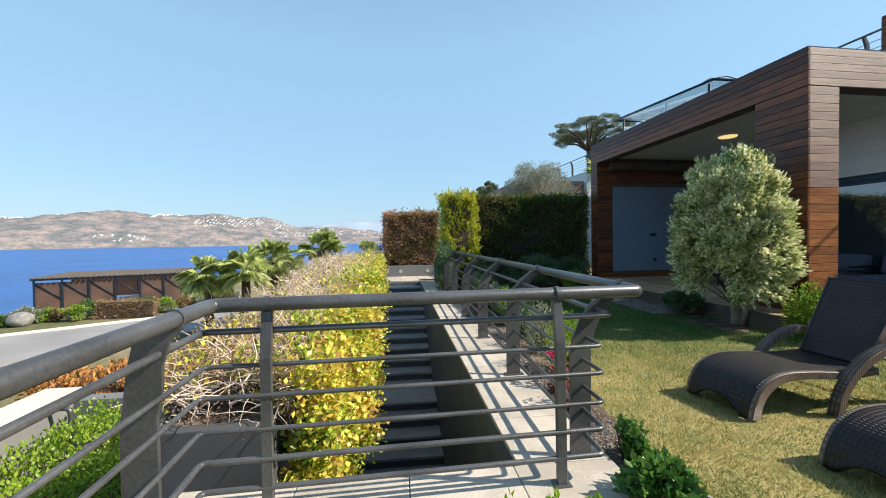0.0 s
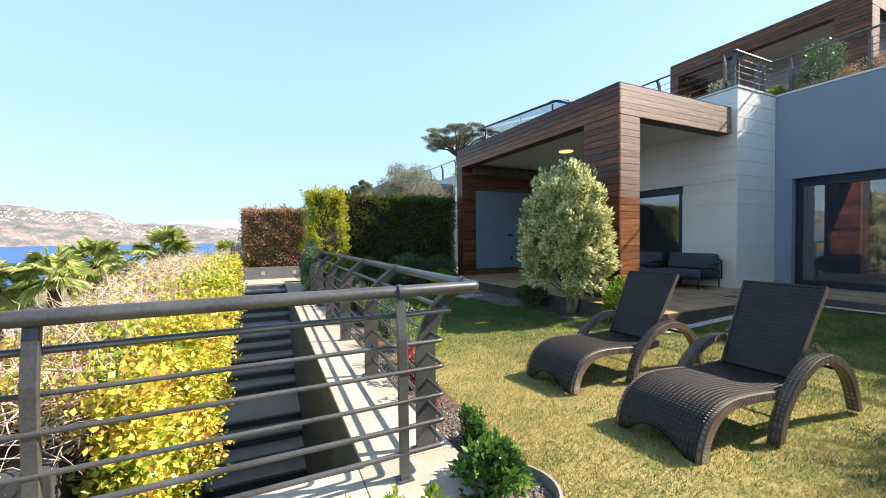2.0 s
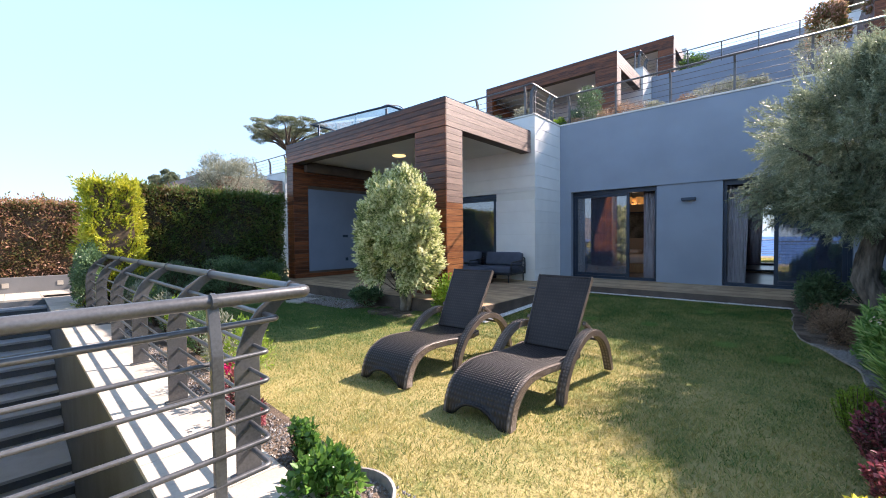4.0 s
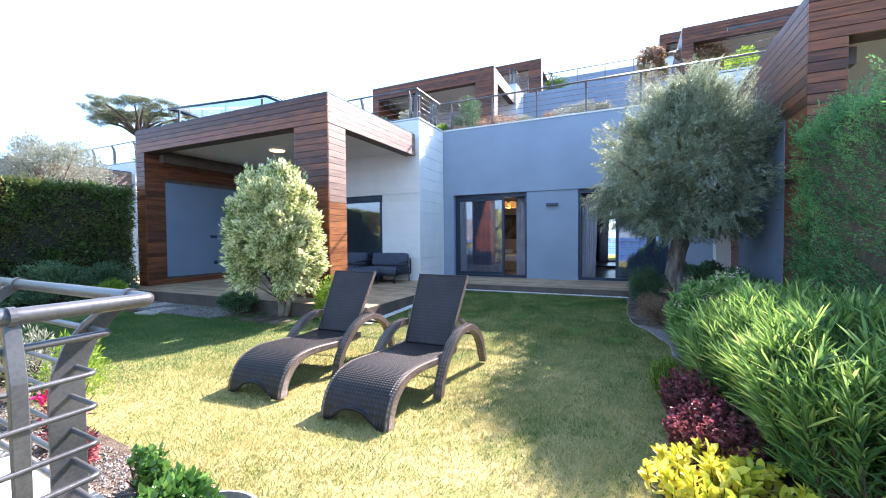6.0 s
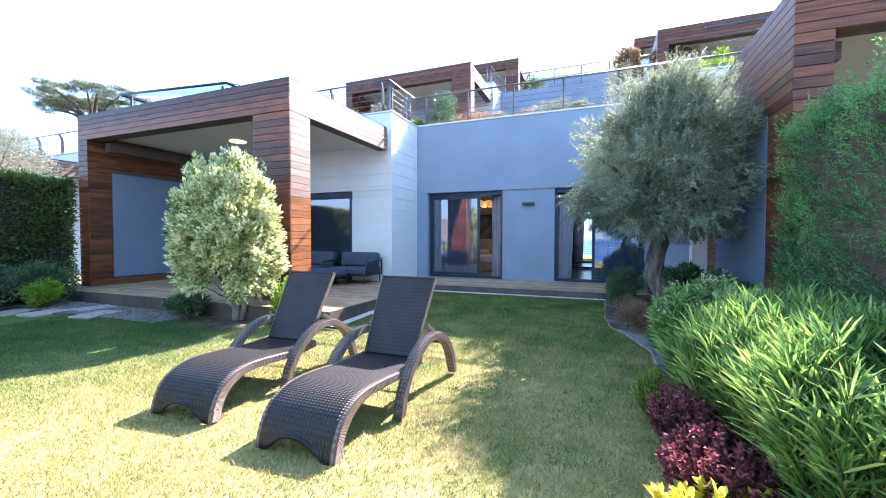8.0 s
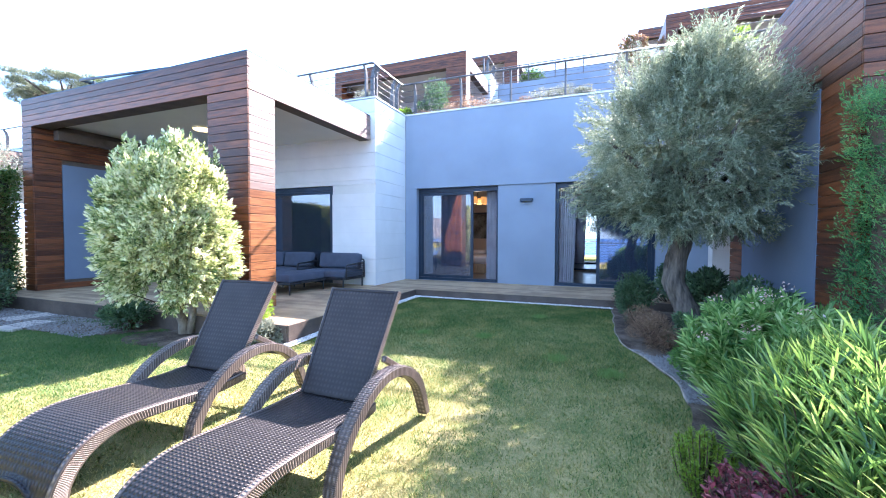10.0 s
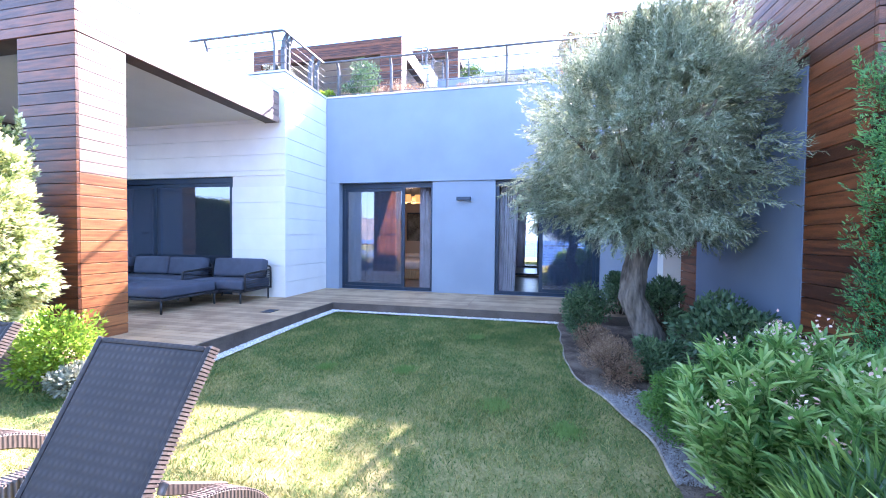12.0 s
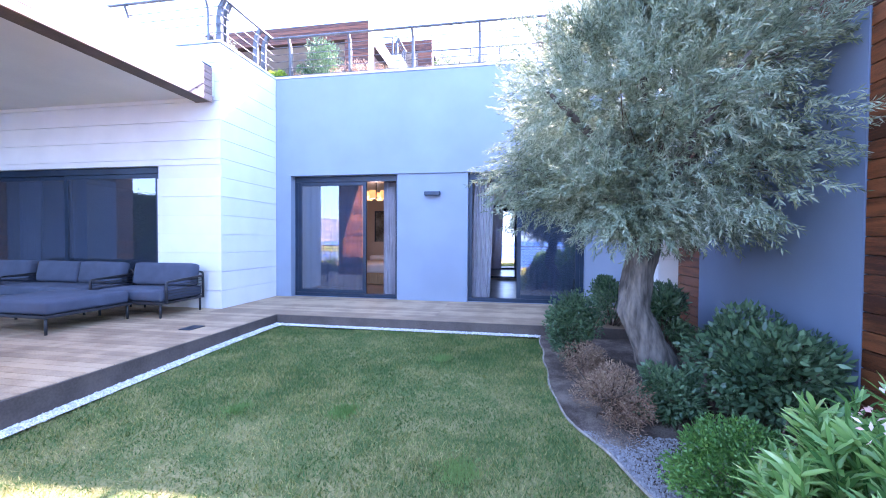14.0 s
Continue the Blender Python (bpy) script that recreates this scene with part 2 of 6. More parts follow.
L_NARROW = leaf_mat("narrow_leaf", [(0.03, 0.085, 0.03), (0.095, 0.21, 0.055), (0.25, 0.4, 0.09), (0.6, 0.7, 0.24)], 0.28, 0.38, 2.0)
BARK = mat("olive_bark", (0.2, 0.165, 0.135), 0.9, 0.6, 14, 1.0, 40, second=(0.05, 0.04, 0.032), stretch=(1, 1, 0.22))
TWIG = mat("brown_twigs", (0.10, 0.065, 0.04), 0.9, 0.4, 8, 0.6, 40)
# near-black, so that gaps between the hedge leaves read as deep shade
HEDGECORE = mat("shaded_hedge_core", (0.03, 0.026, 0.016), 0.95, 0.5, 9, 0.8, 40)
DRYTWIG = mat("pale_dry_twigs", (0.66, 0.53, 0.44), 0.85, 0.3, 8, 0.4, 60, island=0.8)
CONCRETE = mat("grey_planter_render", (0.16, 0.165, 0.17), 0.8, 0.12, 2, 0.2, 80)
DARKRENDER = mat("dark_planter_render", (0.06, 0.064, 0.068), 0.8, 0.12, 2, 0.2, 80)
PALEBARK = mat("pale_bark", (0.42, 0.36, 0.29), 0.9, 0.4, 9, 0.8, 50, second=(0.2, 0.16, 0.12), stretch=(1, 1, 0.3))
PALEWALL = mat("pale_grey_render", (0.2, 0.2, 0.195), 0.8, 0.1, 2, 0.2, 80)
CREAM = mat("cream_stone_coping", (0.62, 0.58, 0.50), 0.7, 0.1, 3, 0.2, 60)
ASPHALT = mat("worn_road", (0.27, 0.265, 0.26), 0.9, 0.15, 0.3, 0.2, 20)
SCRUB = ground_mat("dry_slope", [(0.10, 0.12, 0.05), (0.2, 0.17, 0.09), (0.3, 0.24, 0.15)], 0.12, 3, 0.4)
INTERIOR = mat("beige_wall", (0.55, 0.47, 0.38), 0.8, 0.05, 1, 0.05, 40)
PARQUET = mat("grey_parquet", (0.28, 0.24, 0.21), 0.3, 0.2, 3, 0.1, 40)
LINEN = mat("white_linen", (0.8, 0.79, 0.78), 0.9, 0.05, 4, 0.3, 120)
CURTAIN = mat("pale_grey_curtain", (0.66, 0.64, 0.68), 0.9, 0.1, 4, 0.3, 200)
BEDWOOD = mat("light_oak", (0.5, 0.36, 0.2), 0.5, 0.2, 4, 0.2, 60, stretch=(1, 8, 1))
CORTEN = mat("rusty_panel", (0.16, 0.085, 0.06), 0.7, 0.3, 0.8, 0.2, 20, second=(0.08, 0.05, 0.04))
STONE = mat("grey_boulder", (0.24, 0.23, 0.22), 0.9, 0.3, 4, 0.6, 30)
SHADEGLOW = glow_mat("golden_glass_shade", (1.0, 0.5, 0.14), 0.11)
DISCGLOW = glow_mat("ceiling_disc_glow", (1.0, 0.78, 0.34), 0.55)
L_OLIVE = leaf_mat("olive_leaf", [(0.09, 0.12, 0.07), (0.2, 0.25, 0.155), (0.35, 0.4, 0.27), (0.52, 0.56, 0.42)], 0.4, 0.36, 2.5)
L_VARI = leaf_mat("variegated_leaf", [(0.055, 0.13, 0.03), (0.36, 0.42, 0.15), (0.86, 0.84, 0.5), (0.96, 0.94, 0.68)], 0.38, 0.32, 5.0)
L_HEDGE = leaf_mat("dark_hedge_leaf", [(0.03, 0.075, 0.018), (0.07, 0.15, 0.03), (0.14, 0.17, 0.04), (0.2, 0.11, 0.055)], 0.5, 0.3, 1.2)
L_RED = leaf_mat("russet_hedge_leaf", [(0.07, 0.12, 0.03), (0.22, 0.2, 0.07), (0.46, 0.23, 0.14), (0.68, 0.48, 0.37)], 0.6, 0.4, 1.6)
L_GOLD = leaf_mat("golden_cypress_leaf", [(0.06, 0.13, 0.02), (0.3, 0.38, 0.035), (0.64, 0.62, 0.055), (0.75, 0.68, 0.1)], 0.5, 0.35, 1.3)
L_THUJA = leaf_mat("thuja_leaf", [(0.022, 0.095, 0.042), (0.08, 0.26, 0.09), (0.165, 0.42, 0.13), (0.32, 0.56, 0.18)], 0.5, 0.4, 1.4)
L_OLEA = leaf_mat("oleander_leaf", [(0.06, 0.17, 0.045), (0.17, 0.34, 0.09), (0.36, 0.54, 0.18), (0.66, 0.75, 0.42)], 0.26, 0.45, 2.0)
L_YELLOW = leaf_mat("yellow_green_leaf", [(0.2, 0.3, 0.03), (0.6, 0.58, 0.05), (0.86, 0.76, 0.09), (0.88, 0.8, 0.26)], 0.35, 0.48, 3.0)
L_VINE = leaf_mat("autumn_vine_leaf", [(0.07, 0.15, 0.02), (0.26, 0.38, 0.04), (0.55, 0.6, 0.07), (0.78, 0.7, 0.12), (0.68, 0.42, 0.1), (0.36, 0.18, 0.07)], 0.38, 0.35, 1.6)
L_AUTUMN = leaf_mat("autumn_hedge_leaf", [(0.12, 0.16, 0.03), (0.4, 0.17, 0.05), (0.62, 0.26, 0.07), (0.6, 0.4, 0.12)], 0.6, 0.3, 1.6)
L_MAROON = leaf_mat("maroon_leaf", [(0.04, 0.04, 0.02), (0.13, 0.045, 0.045), (0.38, 0.08, 0.11), (0.68, 0.28, 0.28)], 0.4, 0.35, 2.5)
L_GREEN = leaf_mat("green_leaf", [(0.035, 0.08, 0.02), (0.08, 0.17, 0.03), (0.16, 0.28, 0.05)], 0.35, 0.3, 2.0)
L_BOX = leaf_mat("boxwood_leaf", [(0.04, 0.09, 0.045), (0.1, 0.185, 0.085), (0.2, 0.31, 0.15)], 0.35, 0.28, 2.0)
L_CUSHION = leaf_mat("cushion_leaf", [(0.035, 0.11, 0.025), (0.09, 0.23, 0.045), (0.19, 0.37, 0.08)], 0.4, 0.3, 2.5)
L_LIME = leaf_mat("lime_leaf", [(0.10, 0.2, 0.02), (0.25, 0.4, 0.04), (0.4, 0.5, 0.07)], 0.4, 0.4, 2.0)
L_DRY = leaf_mat("dry_leaf", [(0.15, 0.08, 0.05), (0.32, 0.2, 0.125), (0.48, 0.34, 0.22)], 0.8, 0.25, 2.0)
L_PALM = leaf_mat("palm_leaf", [(0.24, 0.32, 0.08), (0.54, 0.62, 0.22), (0.76, 0.78, 0.42)], 0.4, 0.48, 0.8)
L_PINE = leaf_mat("pine_pad_leaf", [(0.09, 0.12, 0.07), (0.19, 0.225, 0.135), (0.33, 0.36, 0.24)], 0.6, 0.25, 1.5)
L_SILVER = leaf_mat("silver_olive_leaf", [(0.16, 0.18, 0.13), (0.3, 0.32, 0.24), (0.42, 0.44, 0.35)], 0.5, 0.3, 1.5)
L_PALE = leaf_mat("pale_dry_leaf", [(0.2, 0.11, 0.06), (0.42, 0.28, 0.18), (0.66, 0.5, 0.38)], 0.8, 0.3, 1.5)
PETAL = leaf_mat("pink_petal", [(0.72, 0.36, 0.28), (0.88, 0.62, 0.54), (0.92, 0.8, 0.74)], 0.5, 0.4, 3)
MAGENTA = leaf_mat("magenta_petal", [(0.5, 0.02, 0.1), (0.8, 0.06, 0.25)], 0.5, 0.4, 3)


# ---- mesh helpers ----
def empty(name, label, category, at=(0, 0, 0), rz=0, group="", kind=""):
    ob = new(name)
    ob.matrix_basis = pose(*at, 0, 0, rz)
    return tagged(ob, label, category, group, kind)


def part(name, bm, material, parent=None, label=""):
    if isinstance(bm, bpy.types.Mesh):
        me = bm
    else:
        me = bpy.data.meshes.new(name)
        bm.to_mesh(me)
        bm.free()
    if material and not me.materials:
        me.materials.append(material)
    ob = new(name, me)
    if parent is not None:
        ob.parent = parent
    return tagged(ob, label)


def add_box(bm, x0, y0, z0, x1, y1, z1, bevel=0.0):
    vs = [bm.verts.new((x, y, z)) for x in (x0, x1) for y in (y0, y1) for z in (z0, z1)]
    fs = [bm.faces.new([vs[i] for i in q]) for q in ((0, 1, 3, 2), (4, 6, 7, 5), (0, 4, 5, 1), (2, 3, 7, 6), (0, 2, 6, 4), (1, 5, 7, 3))]
    if bevel:
        es = list({e for f in fs for e in f.edges})
        bmesh.ops.bevel(bm, geom=es, offset=bevel, segments=2, affect="EDGES", profile=0.6)


def box(x0, y0, z0, x1, y1, z1, bevel=0.0):
    bm = bmesh.new()
    add_box(bm, x0, y0, z0, x1, y1, z1, bevel)
    return bm


def add_tube(bm, pts, radii, n=10, cap=True):
    pts = [Vector(p) for p in pts]
    if not hasattr(radii, "__len__"):
        radii = [radii] * len(pts)
    rings, up = [], None
    for i, p in enumerate(pts):
        d = (pts[min(i + 1, len(pts) - 1)] - pts[max(i - 1, 0)]).normalized()
        if up is None:
            up = d.orthogonal().normalized()
        up = (up - d * up.dot(d)).normalized()
        side = d.cross(up)
        rings.append([bm.verts.new(p + (up * math.cos(a) + side * math.sin(a)) * radii[i]) for a in (2 * math.pi * k / n for k in range(n))])
    for a, b in zip(rings, rings[1:]):
        for k in range(n):
            f = bm.faces.new((a[k], a[(k + 1) % n], b[(k + 1) % n], b[k]))
            f.smooth = True
    if cap:
        bm.faces.new(rings[0][::-1])
        bm.faces.new(rings[-1])


def tube(pts, radii, n=10):
    bm = bmesh.new()
    add_tube(bm, pts, radii, n)
    return bm


def rounded(pts, r=0.12, n=5):
    """A path with its inner corners rounded."""
    pts = [Vector(p) for p in pts]
    out = [pts[0]]
    for a, b, c in zip(pts, pts[1:], pts[2:]):
        u, v = (a - b), (c - b)
        k = min(r, u.length / 2, v.length / 2)
        p, q = b + u.normalized() * k, b + v.normalized() * k
        for i in range(n + 1):
            t = i / n
            out.append(p * (1 - t) ** 2 + b * 2 * t * (1 - t) + q * t * t)
    return out + [pts[-1]]


def prism(outline, axis, lo, hi, bevel=0.0):
    """A flat outline of (u, v) pulled along an axis: 'x' (u=y, v=z), 'y' (u=x, v=z) or 'z' (u=x, v=y)."""
    bm = bmesh.new()

    def at(u, v, w):
        return {"x": (w, u, v), "y": (u, w, v), "z": (u, v, w)}[axis]

    a = [bm.verts.new(at(u, v, lo)) for u, v in outline]
    b = [bm.verts.new(at(u, v, hi)) for u, v in outline]
    k = len(outline)
    bm.faces.new(a[::-1])
    bm.faces.new(b)
    for i in range(k):
        bm.faces.new((a[i], a[(i + 1) % k], b[(i + 1) % k], b[i]))
    bmesh.ops.recalc_face_normals(bm, faces=bm.faces)
    if bevel:
        bmesh.ops.bevel(bm, geom=[e for e in bm.edges if e.calc_face_angle(0) > 0.6], offset=bevel, segments=1, affect="EDGES")
    return bm


def np_mesh(name, v, f):
    me = bpy.data.meshes.new(name)
    v, f = np.ascontiguousarray(v, dtype=np.float32), np.ascontiguousarray(f, dtype=np.int32)
    m, k = f.shape
    me.vertices.add(len(v))
    me.vertices.foreach_set("co", v.ravel())
    me.loops.add(m * k)
    me.loops.foreach_set("vertex_index", f.ravel())
    me.polygons.add(m)
    me.polygons.foreach_set("loop_start", np.arange(m, dtype=np.int32) * k)
    me.update(calc_edges=True)
    return me


def unit(a):
    return a / np.maximum(np.linalg.norm(a, axis=1, keepdims=True), 1e-6)


RNG = np.random.default_rng(7)


def leaves(name, p, way, length, width, spread=0.6, lift=0.2, droop=0.0):
    """One mesh of folded leaves at the points p, pointing along way with some spread."""
    n = len(p)
    d = unit(way + RNG.normal(0, spread, (n, 3)) + np.array((0, 0, lift)))
    s = unit(np.cross(d, RNG.normal(0, 1, (n, 3))))
    up = np.cross(s, d)
    ln = length * RNG.uniform(0.6, 1.25, (n, 1))
    wd = width * RNG.uniform(0.7, 1.2, (n, 1))
    mid = p + d * ln * 0.45
    tip = p + d * ln - np.array((0, 0, 1.0)) * ln * droop
    v = np.stack([p, mid + s * wd * 0.5 + up * wd * 0.15, tip, mid - s * wd * 0.5 + up * wd * 0.15], 1).reshape(-1, 3)
    i = np.arange(n)[:, None] * 4
    return np_mesh(name, v, np.concatenate([i + np.array([[0, 1, 2]]), i + np.array([[0, 2, 3]])], 0))


def straps(name, p, way, length, width, droop=0.1):
    """One mesh of long parallel-sided leaves, folded along the midrib and bent at the tip."""
    n = len(p)
    d = unit(way)
    s = unit(np.cross(d, np.array((0, 0, 1.0)) + RNG.normal(0, 0.6, (n, 3))))
    up = np.cross(s, d)
    ln = length * RNG.uniform(0.6, 1.25, (n, 1))
    wd = width * RNG.uniform(0.75, 1.2, (n, 1)) * 0.5
    fall = np.array((0, 0, -1.0)) * ln * droop
    a, b = p + d * ln * 0.22, p + d * ln * 0.72 + fall * 0.4
    fold = up * wd * 0.35
    v = np.stack([p, a + s * wd + fold, b + s * wd * 0.9 + fold, p + d * ln + fall, b - s * wd * 0.9 + fold, a - s * wd + fold, a, b], 1).reshape(-1, 3)
    i = np.arange(n)[:, None] * 8
    quads = ((0, 1, 6), (6, 1, 2), (6, 2, 7), (7, 2, 3), (0, 6, 5), (6, 7, 4), (6, 4, 5), (7, 3, 4))
    return np_mesh(name, v, np.concatenate([i + np.array([q]) for q in quads], 0))


def rosettes(p, way, per, open_=0.9, step=0.012):
    """Leaf points and ways for shoot tips: a whorl of leaves spreading round each tip."""
    n = len(p)
    d = unit(way)
    s = unit(np.cross(d, RNG.normal(0, 1, (n, 3))))
    t = np.cross(d, s)
    a = (np.arange(per)[None, :] * 2.4 + RNG.uniform(0, 6.28, (n, 1)))[:, :, None]
    f = np.linspace(0.25, 1.0, per)[None, :, None]
    side = s[:, None, :] * np.cos(a) + t[:, None, :] * np.sin(a)
    q = p[:, None, :] - d[:, None, :] * step * np.arange(per)[None, :, None]
    w = d[:, None, :] * (1.15 - f * 0.7) + side * f * open_
    return q.reshape(-1, 3), w.reshape(-1, 3)


def sprays(p, way, per, long_, open_=0.75):
    """Leaf points and ways for slender twigs set with leaves on both sides up to the tip."""
    n = len(p)
    d = unit(way)
    s = unit(np.cross(d, RNG.normal(0, 1, (n, 3))))
    t = np.cross(d, s)
    k = np.arange(per)[None, :, None]
    a = k * 1.5708 + RNG.normal(0, 0.4, (n, per, 1))
    side = s[:, None, :] * np.cos(a * 2) + t[:, None, :] * np.sin(a) * 0.7
    ln = long_ * RNG.uniform(0.6, 1.3, (n, 1, 1))
    q = p[:, None, :] + d[:, None, :] * ln * (k / per - 0.4)
    w = d[:, None, :] + side * open_
    return q.reshape(-1, 3), w.reshape(-1, 3)


def ball_points(n, centre, radius, lumps=40, lump=0.3, fill=0.35, flat=0.0):
    """Points and outward ways over a lumpy ball: clumps set on an ellipsoid, with gaps between."""
    c, r = np.array(centre), np.array(radius)
    u = unit(RNG.normal(0, 1, (lumps, 3)))
    u[:, 2] = np.where(u[:, 2] < -0.75, -u[:, 2], u[:, 2])
    cc = u * RNG.uniform(1 - fill, 1.0, (lumps, 1)) * (1 - lump * 0.6)
    k = RNG.integers(0, lumps, n)
    w = unit(RNG.normal(0, 1, (n, 3)))
    q = cc[k] + w * lump * RNG.uniform(0.55, 1.0, (n, 1)) * RNG.uniform(0.7, 1.25, (lumps, 1))[k]
    return c + q * r, unit(unit(q) + 0.5 * w)


def box_points(n, lo, hi, wob=0.08, faces="xXyYZ"):
    """Points and outward ways over the faces of a clipped hedge."""
    lo, hi = np.array(lo, float), np.array(hi, float)
    d = hi - lo
    area = {"x": d[1] * d[2], "X": d[1] * d[2], "y": d[0] * d[2], "Y": d[0] * d[2], "Z": d[0] * d[1]}
    tot = sum(area[f] for f in faces)
    ps, ws = [], []
    for f in faces:
        m = max(1, int(n * area[f] / tot))
        p = lo + RNG.uniform(0, 1, (m, 3)) * d
        w = np.zeros((m, 3))
        a = "xyz".index(f.lower())
        p[:, a] = hi[a] if f in "XYZ" else lo[a]
        w[:, a] = 1 if f in "XYZ" else -1
        b = np.sin(p[:, 0] * 5.1 + p[:, 2] * 3) * np.sin(p[:, 1] * 4.3 + 1) * np.cos(p[:, 2] * 6.1 + p[:, 0] * 2)
        p += w * (b[:, None] * wob + RNG.normal(0, wob * 0.6, (m, 1)) - wob)
        ps.append(p)
        ws.append(w)
    return np.concatenate(ps), np.concatenate(ws)


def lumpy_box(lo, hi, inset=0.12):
    """The solid mass inside a hedge that stands for its twigs and inner shade."""
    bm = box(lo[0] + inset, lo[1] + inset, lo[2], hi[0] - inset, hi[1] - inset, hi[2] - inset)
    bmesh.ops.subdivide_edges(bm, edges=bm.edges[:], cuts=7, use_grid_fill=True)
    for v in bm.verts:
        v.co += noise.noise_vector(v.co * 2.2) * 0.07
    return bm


def twigs(centre, radius, count, r=0.006, base=None):
    """Thin branches from a base into a ball."""
    bm = bmesh.new()
    c = Vector(centre)
    b = Vector(base) if base else c - Vector((0, 0, radius[2]))
    for _ in range(count):
        e = c + Vector([random.gauss(0, 0.5) * q for q in radius])
        m = b.lerp(e, 0.5) + Vector((random.uniform(-1, 1), random.uniform(-1, 1), random.uniform(0, 1))) * 0.12 * max(radius)
        add_tube(bm, [b, b.lerp(m, 0.6), m, e], [r * 1.6, r * 1.3, r, r * 0.4], 5, False)
    return bm


def planter(label, x0, y0, z0, x1, y1, z1, material, fill=None):
    """A masonry trough: four walls with a bed of earth sunk between them."""
    e = empty("planter", label, "planter", (x0, y0, z0))
    dx, dy, dz, t = x1 - x0, y1 - y0, z1 - z0, 0.09
    part("side_wall", box(0, 0, 0, dx, t, dz, 0.008), material, e)
    part("side_wall", box(0, dy - t, 0, dx, dy, dz, 0.008), material, e)
    part("end_wall", box(0.002, t, 0, t, dy - t, dz - 0.002, 0.004), material, e)
    part("end_wall", box(dx - t, t, 0, dx - 0.002, dy - t, dz - 0.002, 0.004), material, e)
    part("earth", box(t, t, 0, dx - t, dy - t, dz - 0.05), fill or SOIL, e)
    return e


def rise(x):
    """The lawn climbs gently towards the house."""
    t = np.clip((np.asarray(x, float) - 4.5) / 5.0, 0, 1)
    return 0.11 * t * t * (3 - 2 * t)


def shrub(name, label, at, radius, material, n, ln, wd, lumps=30, lump=0.35, spread=0.6, lift=0.3, category="shrub", base_z=0.0, droop=0.0, core=None, fill=0.5, boxy=0.0):
    x, y, z = at
    if base_z == 0.0 and 4.5 < x < 10 and -2 < y < 4:
        base_z = float(rise(x))
        z += base_z
    e = empty(name, label, category, (x, y, base_z))
    p, w = ball_points(n, (0, 0, z - base_z), radius, lumps, lump, fill)
    if boxy:
        p[:, :2] *= 1 + boxy * np.minimum(1, ((p[:, 2:] - z + base_z) / radius[2]) ** 2)
    p[:, 2] = np.maximum(p[:, 2], 0.02)
    part("foliage", leaves("foliage", p, w, ln, wd, spread, lift, droop), material, e)
    bw = part("branchwork", twigs((0, 0, (z - base_z) * 0.85), [q * 0.75 for q in radius], 26, 0.006 + 0.004 * radius[0], (0, 0, 0)), core or TWIG, e)
    tagged(bw, kind="stuff")
    return e


# ---- ground, sea, distance ----
def terrain():
    """One sheet of land falling from the garden to the shore and under the sea."""
    xs = np.concatenate([np.linspace(-4500, -140, 24), np.linspace(-130, 60, 96), np.linspace(75, 4500, 24)])
    ys = np.concatenate([np.linspace(-4500, -60, 20), np.linspace(-50, 150, 101), np.linspace(165, 4500, 24)])
    gx, gy = np.meshgrid(xs, ys, indexing="ij")
    d = -gx * 0.82 + gy * 0.25
    z = np.interp(d, [-14, 1.5, 2.6, 5, 11, 17, 34, 46, 70, 140], [-5, -5, -2.2, -2.8, -3.7, -4.05, -4.05, -6.0, -13, -30])
    z = np.where(gx > 12.5, np.minimum(z, -0.6) + np.clip((gx - 12.5) * 0.0, 0, 60), z)
    z += 0.12 * np.sin(gx * 0.9) * np.cos(gy * 0.7) * (d > 2.5) * (d < 14)
    n, m = gx.shape
    v = np.stack([gx, gy, z], 2).reshape(-1, 3)
    i, j = np.meshgrid(np.arange(n - 1), np.arange(m - 1), indexing="ij")
    a = (i * m + j).ravel()
    return np_mesh("ground", v, np.stack([a, a + m, a + m + 1, a + 1], 1))


tagged(part("ground", terrain(), SCRUB), "dry scrubby slope falling to the shore", "ground", kind="structure")

SEA = mat("sea_water", (0.015, 0.10, 0.36), 0.35, 0.25, 0.02, 0.0, 0.3)
st = SEA.node_tree
wv = st.nodes.new("ShaderNodeTexNoise")
wv.inputs["Scale"].default_value, wv.inputs["Detail"].default_value = 0.35, 8
stc = st.nodes.new("ShaderNodeTexCoord")
st.links.new(stc.outputs["Object"], wv.inputs[0])
sb = st.nodes.new("ShaderNodeBump")
sb.inputs["Strength"].default_value, sb.inputs["Distance"].default_value = 0.5, 0.6
st.nodes["Principled BSDF"].inputs["Specular IOR Level"].default_value = 0.25
st.links.new(wv.outputs[0], sb.inputs["Height"])
st.links.new(sb.outputs[0], st.nodes["Principled BSDF"].inputs["Normal"])
tagged(part("water", box(-4800, -4800, -12.6, 4800, 4800, -12.0), SEA), "deep blue rippled sea bay", "sea", kind="structure")

# distance haze is mixed into the hill colours, most on the far range
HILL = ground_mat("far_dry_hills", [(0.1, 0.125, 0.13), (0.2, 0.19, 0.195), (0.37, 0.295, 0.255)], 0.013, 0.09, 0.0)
FARHILL = ground_mat("haze_tinted_far_hills", [(0.30, 0.38, 0.48), (0.36, 0.43, 0.52)], 0.004, 0.05, 0.0)
HOUSEWHITE = mat("white_village_walls", (0.8, 0.79, 0.76), 0.8, 0.05, 0.1, 0, 2)


